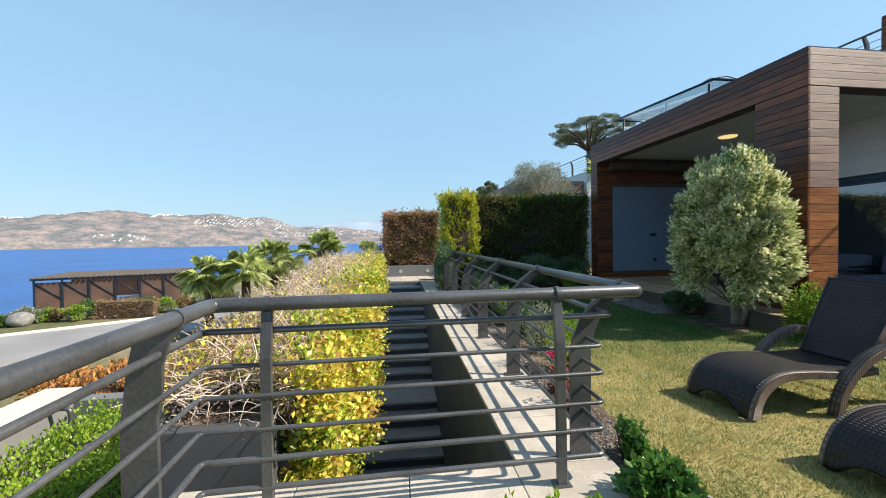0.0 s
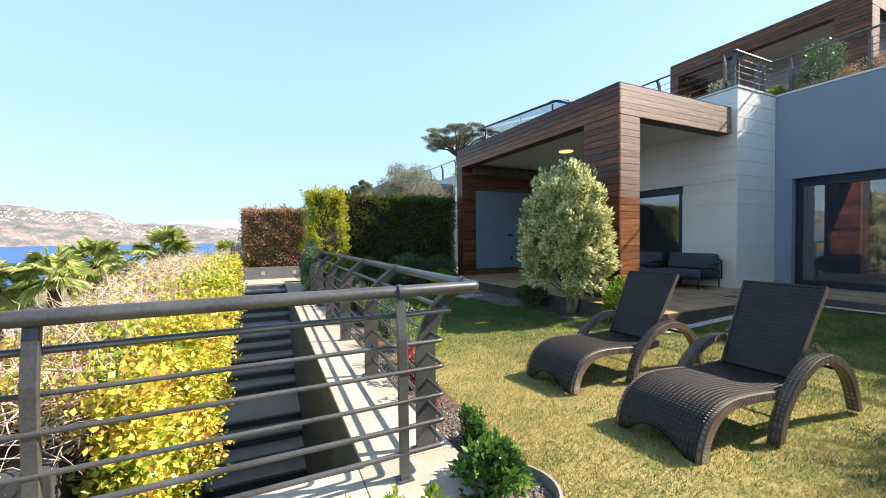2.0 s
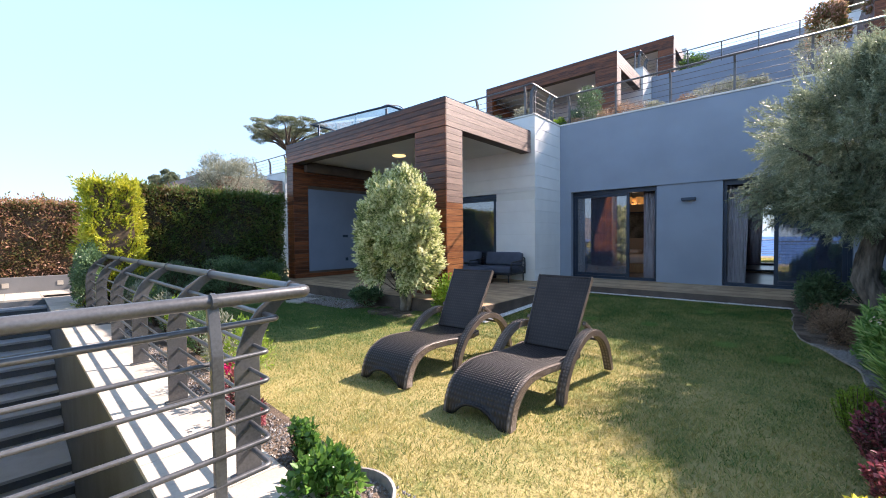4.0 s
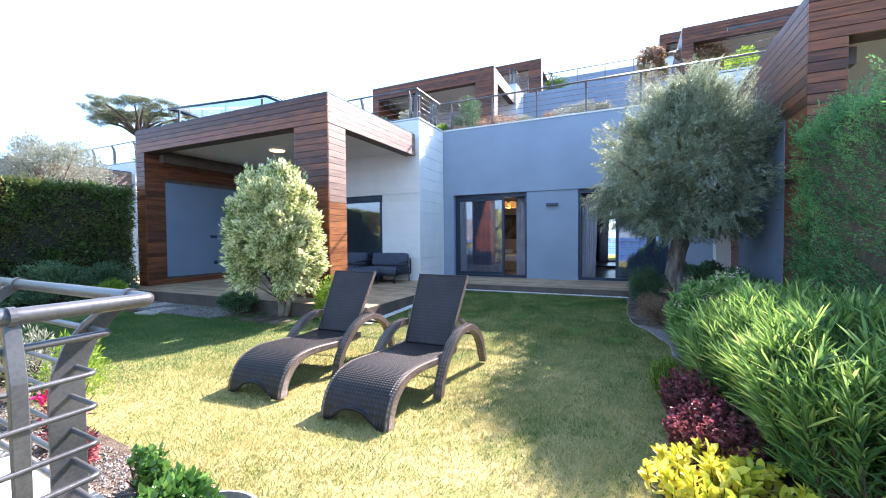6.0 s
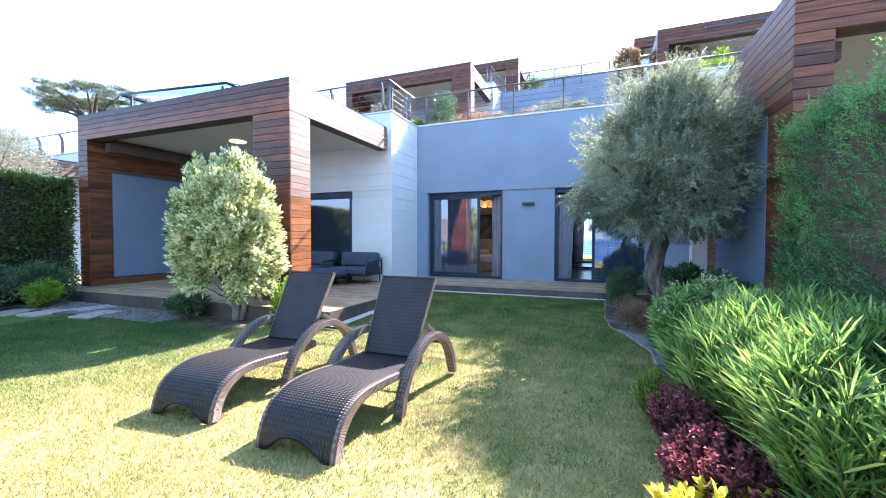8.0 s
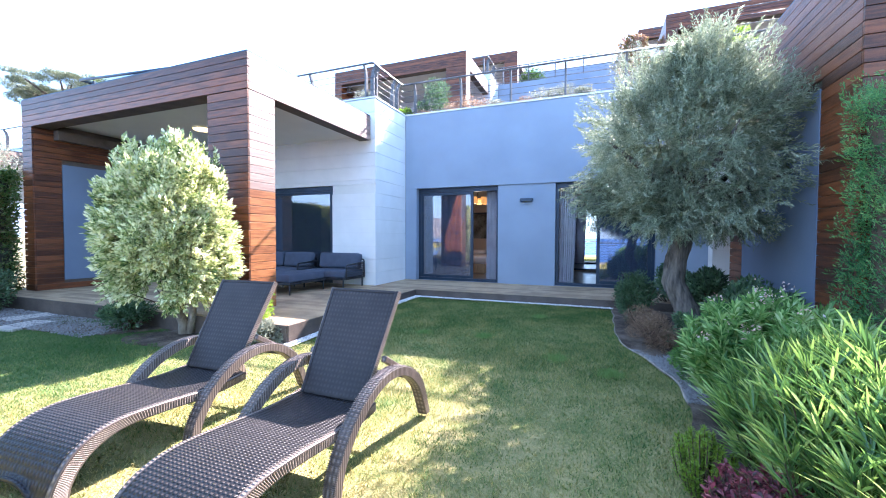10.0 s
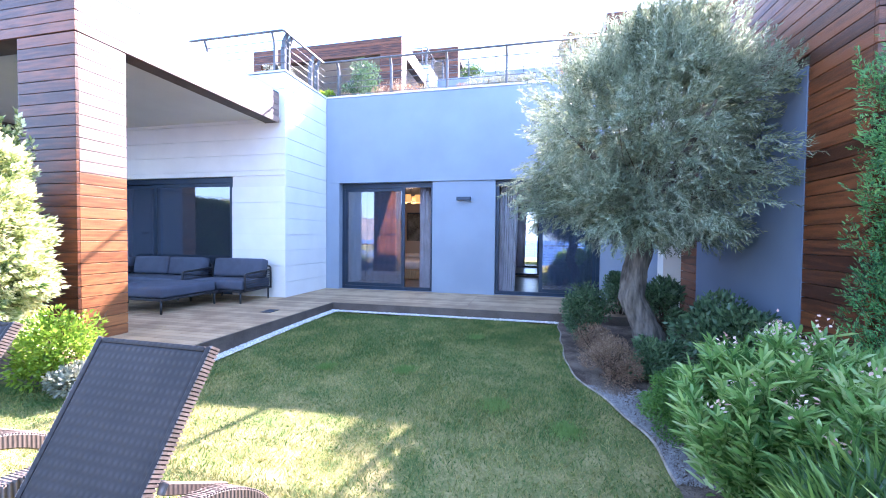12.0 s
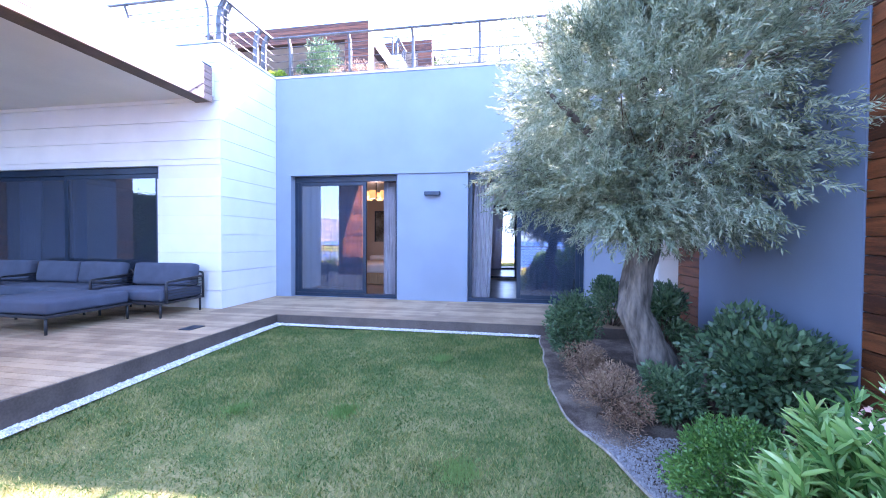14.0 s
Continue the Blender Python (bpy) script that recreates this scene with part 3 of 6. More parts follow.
def ridge(name, label, material, a0, a1, dist, heights, depth, seed):
    """A range of hills seen across the bay; heights by even steps of bearing."""
    na, nd = 160, 14
    v = []
    for i in range(na):
        f = i / (na - 1)
        a = radians(a0 + (a1 - a0) * f)
        h = float(np.interp(f * (len(heights) - 1), range(len(heights)), heights))
        for j in range(nd):
            g = j / (nd - 1)
            d = dist + depth * g
            s = math.sin(min(1.0, g * 1.25) * math.pi / 2)
            x, y = d * math.sin(a), d * math.cos(a)
            r = noise.fractal(Vector((x * 0.004, y * 0.004, seed)), 0.8, 2.0, 7)
            z = -14 + (h + 14) * s * (1 + 0.10 * r) + 9 * r * s
            v.append((x, y, z if g < 0.95 else -14))
    f = [(i * nd + j, (i + 1) * nd + j, (i + 1) * nd + j + 1, i * nd + j + 1) for i in range(na - 1) for j in range(nd - 1)]
    ob = part(name, np_mesh(name, np.array(v), np.array(f)), material)
    for p in ob.data.polygons:
        p.use_smooth = True
    tagged(ob, label, "hills", kind="structure")
    return np.array(v).reshape(na, nd, 3)


near_hill = ridge("backdrop_hills", "dry brown hills across the bay", HILL, -75, 2, 2600, [140, 150, 170, 180, 185, 180, 175, 170, 172, 212, 232, 207, 222, 202, 130, 124, 98, 64], 1200, 3.1)
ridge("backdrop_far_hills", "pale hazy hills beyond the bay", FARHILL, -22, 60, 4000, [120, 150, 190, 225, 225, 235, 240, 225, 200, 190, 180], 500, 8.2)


def village(count, i0, i1, j0, j1, seed):
    """Small white houses standing on the far slope, in one mesh."""
    rnd = random.Random(seed)
    bm = bmesh.new()
    for _ in range(count):
        i, j = rnd.uniform(i0, i1), rnd.uniform(j0, j1)
        a = near_hill[int(i), int(j)]
        b = near_hill[min(int(i) + 1, 159), min(int(j) + 1, 13)]
        p = a + (b - a) * rnd.random()
        w, h = rnd.uniform(5, 11), rnd.uniform(3, 6)
        add_box(bm, p[0] - w / 2, p[1] - w / 2, p[2] - 3, p[0] + w / 2, p[1] + w / 2, p[2] + h)
    return bm


for k, q in enumerate(((110, 66, 86, 9.6, 10.8, 1), (90, 97, 104, 9.4, 10.6, 2), (120, 106, 122, 4, 6.5, 3), (170, 124, 159, 2, 7, 4), (24, 86, 96, 1, 1.8, 5))):
    tagged(part("village_houses", village(*q), HOUSEWHITE), "cluster of small white houses on the far hillside", "houses", kind="stuff")


# ---- garden floor ----
def lawn_height(x, y):
    return rise(x) + 0.012 * np.sin(x * 1.7 + 0.6) * np.cos(y * 1.9) + 0.006 * np.sin(x * 5.1) * np.sin(y * 4.7)


def lawn_mesh():
    xs, ys = np.linspace(-0.9, 9.75, 90), np.linspace(-4.0, 13.0, 130)
    gx, gy = np.meshgrid(xs, ys, indexing="ij")
    v = np.stack([gx, gy, lawn_height(gx, gy) - 0.012], 2).reshape(-1, 3)
    n, m = gx.shape
    i, j = np.meshgrid(np.arange(n - 1), np.arange(m - 1), indexing="ij")
    a = (i * m + j).ravel()
    cx, cy = (xs[i.ravel()] + xs[i.ravel() + 1]) / 2, (ys[j.ravel()] + ys[j.ravel() + 1]) / 2
    keep = ~((cx < 1.5 + 0.04 * (cy - 2.5)) & (cy > 2.05))
    return np_mesh("lawn", v, np.stack([a, a + m, a + m + 1, a + 1], 1)[keep])


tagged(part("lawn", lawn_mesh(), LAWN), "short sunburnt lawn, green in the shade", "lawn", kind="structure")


def bed_edge(x):
    """The lawn's edge along the planted bed by the neighbour's wall."""
    knots = [-1, 2.0, 3.0, 4.2, 5.9, 6.5, 7.3, 8.0, 9.3, 10.1], [-1.2, -0.9, -0.15, -0.2, -0.42, -0.28, 0.08, 0.1, 0.08, 0.08]
    return sum(np.interp(np.asarray(x) + d, *knots) for d in (-0.3, -0.18, -0.06, 0.06, 0.18, 0.3)) / 6 + 0.012 * np.sin(np.asarray(x) * 9.0)


def grass():
    n = 330000
    x = np.concatenate([RNG.uniform(-0.8, 6.0, n), RNG.uniform(6.0, 9.52, n // 3)])
    y = np.concatenate([RNG.uniform(-0.9, 9.0, n), RNG.uniform(-0.45, 4.1, n // 3)])
    ok = (y > bed_edge(x)) & ~((x > 5.75) & (y > 3.9)) & ~((x < 1.86 + 0.06 * (y - 2.4)) & (y > 2.0)) & ~((x < 1.72) & (y > 1.5)) & ~(((x - 5.55) ** 2 + (y - 5.78) ** 2) < 0.2 + 0.08 * np.sin(x * 19) * np.sin(y * 17))
    ok &= ~((x < 1.3) & (y < -0.6))
    x, y = x[ok], y[ok]
    n = len(x)
    p = np.stack([x, y, lawn_height(x, y) - 0.012], 1)
    a = RNG.uniform(0, 2 * np.pi, n)
    h = RNG.uniform(0.012, 0.034, n) * (1 + 0.4 * np.sin(x * 2.3) * np.sin(y * 1.9))
    s = np.stack([np.cos(a), np.sin(a), np.zeros(n)], 1) * RNG.uniform(0.0018, 0.0042, (n, 1))
    t = np.stack([RNG.normal(0, 0.6, n) * h, RNG.normal(0, 0.6, n) * h, h], 1)
    v = np.stack([p - s, p + s, p + t], 1).reshape(-1, 3)
    return np_mesh("grass", v, np.arange(3 * n).reshape(-1, 3))


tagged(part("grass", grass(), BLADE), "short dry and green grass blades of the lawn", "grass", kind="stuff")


for k, (x, y, r) in enumerate(((7.0, 1.75, 0.11), (6.4, 0.75, 0.13), (6.1, 0.2, 0.12), (8.4, 1.2, 0.1), (6.9, 2.6, 0.09))):
    n = int(8000 * r)
    q = np.stack([x + RNG.normal(0, r * 0.6, n), y + RNG.normal(0, r * 0.5, n), np.full(n, float(rise(x)))], 1)
    tagged(part("grass_tuft", leaves("grass_tuft", q, np.tile((0, 0, 1.0), (n, 1)), 0.03, 0.005, 0.45, 0.5), leaf_mat("tuft_blade", [(0.13, 0.27, 0.06), (0.26, 0.38, 0.11)], 0.5, 0.3, 2.0) if k == 0 else bpy.data.materials["tuft_blade"]), "darker green tuft in the lawn", "grass", kind="stuff")


def pebbles(name, label, pts, size, material=None):
    """A strip of small stones in one mesh."""
    bm = bmesh.new()
    for x, y, z in pts:
        s = size * random.uniform(0.6, 1.3)
        m = pose(x, y, z + s * 0.2, random.uniform(0, 90), random.uniform(0, 90), random.uniform(0, 360))
        vs = [bm.verts.new(m @ Vector(q)) for q in ((s, 0, 0), (-s, 0, 0), (0, s * 0.8, 0), (0, -s * 0.8, 0), (0, 0, s * 0.6), (0, 0, -s * 0.6))]
        for f in ((0, 2, 4), (2, 1, 4), (1, 3, 4), (3, 0, 4), (2, 0, 5), (1, 2, 5), (3, 1, 5), (0, 3, 5)):
            bm.faces.new([vs[i] for i in f])
    tagged(part(name, bm, material or GRAVEL), label, "gravel", kind="stuff")


pts = [(random.uniform(5.7, 9.68), random.uniform(3.89, 4.03), 0.0) for _ in range(2600)]
pts += [(random.uniform(9.53, 9.68), random.uniform(0.1, 4.0), 0.0) for _ in range(1900)]
pts = [(x, y, float(rise(x)) + 0.004) for x, y, z in pts]
pebbles("gravel_strip", "white gravel strip between lawn and deck", pts, 0.013)
pts = []
for _ in range(12000):
    x = random.uniform(5.6, 7.0)
    pts.append((x, float(bed_edge(x)) - random.uniform(0.02, 1.0) ** 1.5 * 1.1, float(rise(x)) + 0.014))
pebbles("bed_gravel", "grey gravel mulch in the planted bed", pts, 0.0085, GRAVEL2)
pts = [(random.uniform(1.53, 1.85), random.uniform(1.5, 8), 0.03) for _ in range(3500)]
pts += [(random.uniform(5.0, 5.8), random.uniform(6.8, 11), 0.022) for _ in range(5000)]
pebbles("bed_gravel", "pale gravel mulch beside the railing", pts, 0.012, GRAVEL2)


def sheet(xs, ys, lift, keep=None):
    """Ground that follows the lawn's rise."""
    gx, gy = np.meshgrid(xs, ys, indexing="ij")
    n, m = gx.shape
    v = np.stack([gx, gy, rise(gx) + lift], 2).reshape(-1, 3)
    i, j = np.meshgrid(np.arange(n - 1), np.arange(m - 1), indexing="ij")
    a = (i * m + j).ravel()
    f = np.stack([a, a + m, a + m + 1, a + 1], 1)
    return np_mesh("sheet", v, f)


def bed_sheet():
    xs = np.linspace(0.8, 9.7, 120)
    k = np.linspace(0, 1, 40)
    gx = np.repeat(xs[:, None], 40, 1)
    gy = bed_edge(gx) + (-3.9 - bed_edge(gx)) * k[None, :]
    v = np.stack([gx, gy, rise(gx) + 0.012 + 0.012 * np.sin(gx * 7) * np.sin(gy * 6)], 2).reshape(-1, 3)
    i, j = np.meshgrid(np.arange(119), np.arange(39), indexing="ij")
    a = (i * 40 + j).ravel()
    return np_mesh("planting_bed", v, np.stack([a, a + 1, a + 41, a + 40], 1))


tagged(part("gravel_base", sheet(np.linspace(5.7, 9.7, 40), np.array([3.88, 4.06]), 0.008), CREAM), "pale base of the gravel strip", "gravel", kind="structure")
tagged(part("gravel_base", sheet(np.array([9.52, 9.7]), np.array([0.05, 3.87]), 0.008), CREAM), "pale base of the gravel strip", "gravel", kind="structure")
tagged(part("planting_bed", bed_sheet(), SOIL), "dark soil and gravel planting bed", "bed", kind="structure")
tagged(part("bed_edging", tube([(float(x), float(bed_edge(x)), float(rise(x)) + 0.002) for x in np.linspace(5.6, 9.6, 90)], 0.011, 6), PALEBARK), "low pale edging round the bed", "edging", kind="structure")
tagged(part("planting_bed", prism([(1.5, 1.5), (1.68, 1.45), (1.8, 1.8), (1.86, 2.4), (2.2, 8.0), (2.3, 11.4), (1.85, 11.4)], "z", -0.05, 0.03), SOIL), "narrow flower bed beside the railing", "bed", kind="structure")
tagged(part("planting_bed", prism([(5.55 + (0.5 + 0.07 * math.sin(3 * a + 1)) * math.cos(a), 5.78 + (0.62 + 0.08 * math.sin(4 * a)) * math.sin(a)) for a in np.linspace(0, 6.1, 32)], "z", -0.05, 0.004), SOIL), "round soil bed under the variegated shrub", "bed", kind="structure")


tagged(part("planting_bed", prism([(5.25, 6.75), (5.8, 6.4), (5.8, 11.4), (4.75, 11.4), (4.95, 8.8)], "z", -0.05, 0.02), SOIL), "gravelly bed along the deck", "bed", kind="structure")


# ---- the villas: one design, built once and repeated along and up the slope ----
PERIOD, UP_X, UP_Z = 13.1, 10.5, 4.55
NEXT = {(0, -1): 0.11}  # the adjoining villa stands a little further off
FX, BX0, BY0, BY1, TOP, SOFFIT = 6.36, 9.82, 5.26, 11.45, 4.17, 3.62


def canopy():
    """Timber-clad canopy: roof slab, plank-clad fascias, wide post and end wall with a grey inset panel."""
    e = empty("timber_canopy", "dark varnished timber canopy with wide plank-clad post", "canopy", (FX, BY0, 0), group="villa canopies")
    ox, oy = FX, BY0

    def b(x0, y0, z0, x1, y1, z1, bev=0.0):
        return box(x0 - ox, y0 - oy, z0, x1 - ox, y1 - oy, z1, bev)

    part("roof_slab", b(FX + 0.05, BY0 + 0.05, SOFFIT + 0.12, BX0 + 0.2, BY1 - 0.05, TOP - 0.04), CEILING, e)
    part("post_core", b(FX + 0.03, BY0 + 0.03, 0.24, 6.88, 6.07, SOFFIT + 0.1), FASCIA, e)
    part("wall_core", b(FX + 0.03, 11.13, 0.0, 10.04, BY1 - 0.03, TOP - 0.05), FASCIA, e)
    part("inset_panel", b(6.85, 11.095, 0.44, 9.3, 11.14, 2.92), PANEL, e, "plain grey panel")
    part("inset_panel", b(7.06, BY1 - 0.04, 0.34, 9.3, BY1 + 0.004, 2.92), PANEL, e, "plain grey panel")
    part("blind_box", b(6.7, 10.9, 3.4, 9.75, 11.07, 3.6, 0.005), FASCIA, e, "dark beam under the ceiling")
    h = (TOP - SOFFIT) / 5
    for k in range(5):
        z0 = SOFFIT + k * h
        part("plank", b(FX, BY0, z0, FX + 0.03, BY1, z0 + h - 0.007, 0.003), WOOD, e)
        part("plank", b(FX + 0.032, BY0, z0, BX0, BY0 + 0.03, z0 + h - 0.007, 0.003), WOOD_SHEEN, e)
        part("plank", b(BX0 - 0.03, BY0 + 0.032, z0, BX0, BY0 + 0.3, z0 + h - 0.007, 0.003), WOOD, e)
    part("soffit_board", b(FX + 0.03, BY0 + 0.03, SOFFIT - 0.0, FX + 0.3, BY1 - 0.3, SOFFIT + 0.12), FASCIA, e)
    part("soffit_board", b(FX + 0.3, BY0 + 0.03, SOFFIT - 0.0, BX0 - 0.03, BY0 + 0.28, SOFFIT + 0.12), FASCIA, e)
    rows, h = 27, (SOFFIT - 0.26) / 27
    for k in range(rows):
        z0 = 0.25 + k * h
        m = WOOD_NEW if z0 < 2.05 else WOOD_SHEEN
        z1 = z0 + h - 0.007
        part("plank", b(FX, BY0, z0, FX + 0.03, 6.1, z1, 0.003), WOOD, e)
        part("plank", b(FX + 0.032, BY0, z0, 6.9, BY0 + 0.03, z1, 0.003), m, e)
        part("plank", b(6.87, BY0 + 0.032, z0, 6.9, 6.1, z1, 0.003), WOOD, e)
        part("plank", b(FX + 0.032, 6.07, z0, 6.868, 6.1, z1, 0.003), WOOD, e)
    rows, h = 30, (SOFFIT - 0.02) / 30
    for k in range(rows):
        z0 = 0.02 + k * h
        z1 = z0 + h - 0.007
        part("plank", b(FX, 11.1, z0, FX + 0.03, BY1, z1, 0.003), WOOD, e)
        for ya, yb in ((11.1, 11.128), (BY1 - 0.028, BY1)):
            if z1 < 0.42 or z0 > 2.93:
                part("plank", b(FX + 0.032, ya, z0, 10.04, yb, z1, 0.003), WOOD, e)
            else:
                part("plank", b(FX + 0.032, ya, z0, 6.84 if ya < 11.2 else 7.05, yb, z1, 0.003), WOOD, e)
                part("plank", b(9.31, ya, z0, 10.04, yb, z1, 0.003), WOOD, e)
    h = (TOP - SOFFIT) / 5
    for k in range(5):
        z0 = SOFFIT + k * h
        part("plank", b(FX + 0.032, BY1 - 0.03, z0, 10.04, BY1, z0 + h - 0.007, 0.003), WOOD, e)
    part("roof_cap", b(FX + 0.01, BY0 + 0.01, TOP, BX0, BY1 - 0.01, TOP + 0.02), DARKSTEEL, e)
    return e


can = canopy()


def disc(r, z0, z1, n=28):
    return prism([(r * math.cos(a), r * math.sin(a)) for a in (2 * math.pi * k / n for k in range(n))], "z", z0, z1, 0.004)


cl = empty("ceiling_lamp", "round warm ceiling lamp under the timber canopy", "lamp", (8.0, 8.33, SOFFIT + 0.065))
part("diffuser", disc(0.185, 0.0, 0.03), DISCGLOW, cl, "warm glowing diffuser")
part("rim", disc(0.2, 0.02, 0.056), CEILING, cl)
for row, cols in ((0, (-1, 1)), (1, (-1, 0, 1)), (2, (-1, 0))):
    for c in cols:
        copy_thing(can, pose(FX + UP_X * row, BY0 + PERIOD * c - NEXT.get((row, c), 0.0), UP_Z * row))

WX, GX, WY, PAR = 9.91, 11.46, 5.19, 4.62


def white_wing():
    """The white block: horizontal stone panels with shadow joints round a wide sliding window."""
    e = empty("white_wing", "white stone-clad villa wing with a wide dark window", "house", (WX, WY, 0), group="villa wings", kind="structure")
    ox, oy = WX, WY

    def b(x0, y0, z0, x1, y1, z1, bev=0.0):
        return box(x0 - ox, y0 - oy, z0, x1 - ox, y1 - oy, z1, bev)

    w0, w1, wz = 6.4, 10.4, 2.64
    part("core", b(WX + 0.02, WY + 0.02, 0, WX + 0.3, w0 - 0.002, PAR - 0.01), CEILING, e)
    part("core", b(WX + 0.02, w0, wz + 0.002, WX + 0.3, w1, PAR - 0.01), CEILING, e)
    part("core", b(WX + 0.02, w1 + 0.002, 0, WX + 0.3, 11.7, PAR - 0.01), CEILING, e)
    part("core", b(WX + 0.302, WY + 0.02, 0, GX, WY + 0.3, PAR - 0.01), CEILING, e)
    part("coping", b(WX - 0.015, WY - 0.015, PAR, WX + 0.3, 11.7, PAR + 0.035), CEILING, e)
    part("coping", b(WX + 0.302, WY - 0.015, PAR, GX + 0.4, WY + 0.3, PAR + 0.035), CEILING, e)
    h = 0.3125
    for k in range(14):
        z0 = 0.24 + k * h
        z1 = min(z0 + h - 0.008, PAR)
        part("cladding_panel", b(WX + 0.021, WY, z0, GX - 0.004, WY + 0.02, z1), WHITE, e)
        if z1 <= wz + 0.01:
            part("cladding_panel", b(WX, WY, z0, WX + 0.02, w0, z1), WHITE, e)
            part("cladding_panel", b(WX, w1, z0, WX + 0.02, 11.7, z1), WHITE, e)
        else:
            part("cladding_panel", b(WX, WY, max(z0, wz), WX + 0.02, 11.7, z1), WHITE, e)
    return e


wing = white_wing()
for row, cols in ((0, (-1, 1)), (1, (-1, 0, 1)), (2, (-1, 0))):
    for c in cols:
        copy_thing(wing, pose(WX + UP_X * row, WY + PERIOD * c - NEXT.get((row, c), 0.0), UP_Z * row))


def sliding_window(name, label, x, y0, y1, z0, z1, mull, recess=0.1):
    """A dark metal sliding window in a wall that faces -x, with fixed frame, mullions and panes."""
    e = empty(name, label, "window", (x, y0, z0), kind="structure")
    w, h, f = y1 - y0, z1 - z0, 0.07
    d0, d1 = recess, recess + 0.1
    for a in ((d0, 0, 0, d1, w, f), (d0, 0, h - f * 1.6, d1, w, h), (d0, 0, f + 0.002, d1, f, h - f * 1.6 - 0.002), (d0, w - f, f + 0.002, d1, w, h - f * 1.6 - 0.002)):
        part("window_frame", box(*a, 0.004), DARKSTEEL, e)
    for k, (m0, m1, dd, g) in enumerate(mull):
        s = 0.075
        q0, q1 = d0 + 0.012 + dd, d0 + 0.052 + dd
        sash = part("sash", box(q0, m0, f + 0.003, q1, m0 + s, h - f * 1.6 - 0.004, 0.003), DARKSTEEL, e)
        part("sash_rail", box(q0, m1 - s, f + 0.003, q1, m1, h - f * 1.6 - 0.004, 0.003), DARKSTEEL, sash)
        part("sash_rail", box(q0, m0 + s + 0.001, f + 0.003, q1, m1 - s - 0.001, f + s, 0.003), DARKSTEEL, sash)
        part("sash_rail", box(q0, m0 + s + 0.001, h - f * 1.6 - s, q1, m1 - s - 0.001, h - f * 1.6 - 0.004, 0.003), DARKSTEEL, sash)
        pane = part("pane", box(q0 + 0.014, m0 + s, f + s, q0 + 0.022, m1 - s, h - f * 1.6 - s), g, sash)
        pane.visible_shadow = False
    return e


sliding_window("window_1", "wide dark-framed sliding window behind the sofa", WX, 6.4, 10.4, 0.24, 2.64, [(0.08, 2.08, 0.0, GLASS), (2.0, 3.92, 0.045, GLASS)])
sliding_window("door_1", "open dark-framed sliding glass door of a bedroom", GX, 2.65, 4.86, 0.25, 2.68, [(0.68, 2.15, 0.0, GLASS)], 0.16)
sliding_window("door_2", "half-open dark sliding glass door of a second bedroom", GX, -0.83, 1.28, 0.25, 2.68, [(0.07, 1.2, 0.0, GLASS)], 0.16)


def wall(name, label, pieces, material=STUCCO):
    if len(pieces) == 1:
        return tagged(part(name, box(*pieces[0]), material), label, "wall", kind="structure")
    e = empty(name, label, "wall", (0, 0, 0), kind="structure")
    for q in pieces:
        part("wall_section", box(*q), material, e)
    return e


wall("wall_grey_front", "blue-grey rendered villa wall with two glazed doors", [
    (GX, -2.9, 2.682, GX + 0.3, WY - 0.003, PAR),
    (GX, 4.86, 0.0, GX + 0.3, WY - 0.003, 2.68),
    (GX + 0.035, 1.28, 0.0, GX + 0.3, 2.65, 2.68),
    (GX, -2.9, 0.0, GX + 0.3, -0.83, 2.68),
    (GX + 0.1, -0.828, 0.0, GX + 0.3, 1.278, 0.248), (GX + 0.1, 2.652, 0.0, GX + 0.3, 4.858, 0.248)])
tagged(part("parapet_coping", box(GX - 0.02, -2.9, PAR + 0.002, GX + 0.32, WY - 0.02, PAR + 0.04), CEILING), "thin white coping on the grey parapet", "coping", kind="structure")
wall("wall_white_return", "white stone wall strip beside the neighbour's screen", [(10.06, -2.2, 0, 11.4, -1.9, 4.3)], WHITE)
for row, c in ((0, 1), (0, -1), (1, 0), (1, -1), (1, 1), (2, 0), (2, -1)):
    ox, oy, oz = UP_X * row, PERIOD * c, UP_Z * row
    if (row, c) == (0, -1):
        wall("wall_grey_front", "blue-grey rendered wall of a neighbouring villa", [(GX, -2.95 + oy, 0, GX + 0.3, WY - 0.003 + oy, PAR)])
    else:
        wall("wall_grey_front", "blue-grey rendered wall of a neighbouring villa", [(GX + ox, -2.9 + oy, oz, GX + 0.3 + ox, WY - 0.003 + oy, PAR + oz)])
# terraces behind the parapets, which also roof the rooms below
for row in (1, 2, 3):
    wall("terrace_slab", "planted roof terrace behind the parapet", [(GX + 0.302 + UP_X * (row - 1), -24, UP_Z * row - 0.42, GX + 1.2 + UP_X * row, 26, UP_Z * row - 0.02)], SOIL)
wall("wing_roof", "flat roof over the white wing", [(WX + 0.304, 5.5, 4.2, GX + 0.3, 11.7, 4.5), (WX + 0.304, 5.5 + PERIOD, 4.2, GX + 0.3, 11.7 + PERIOD, 4.5)], SOIL)
wall("wall_retaining", "rendered wall closing the plot behind the house", [(22.9, -24, 0, 23.2, 26, 4.1), (33.4, -24, 4.5, 33.7, 26, 8.6)])


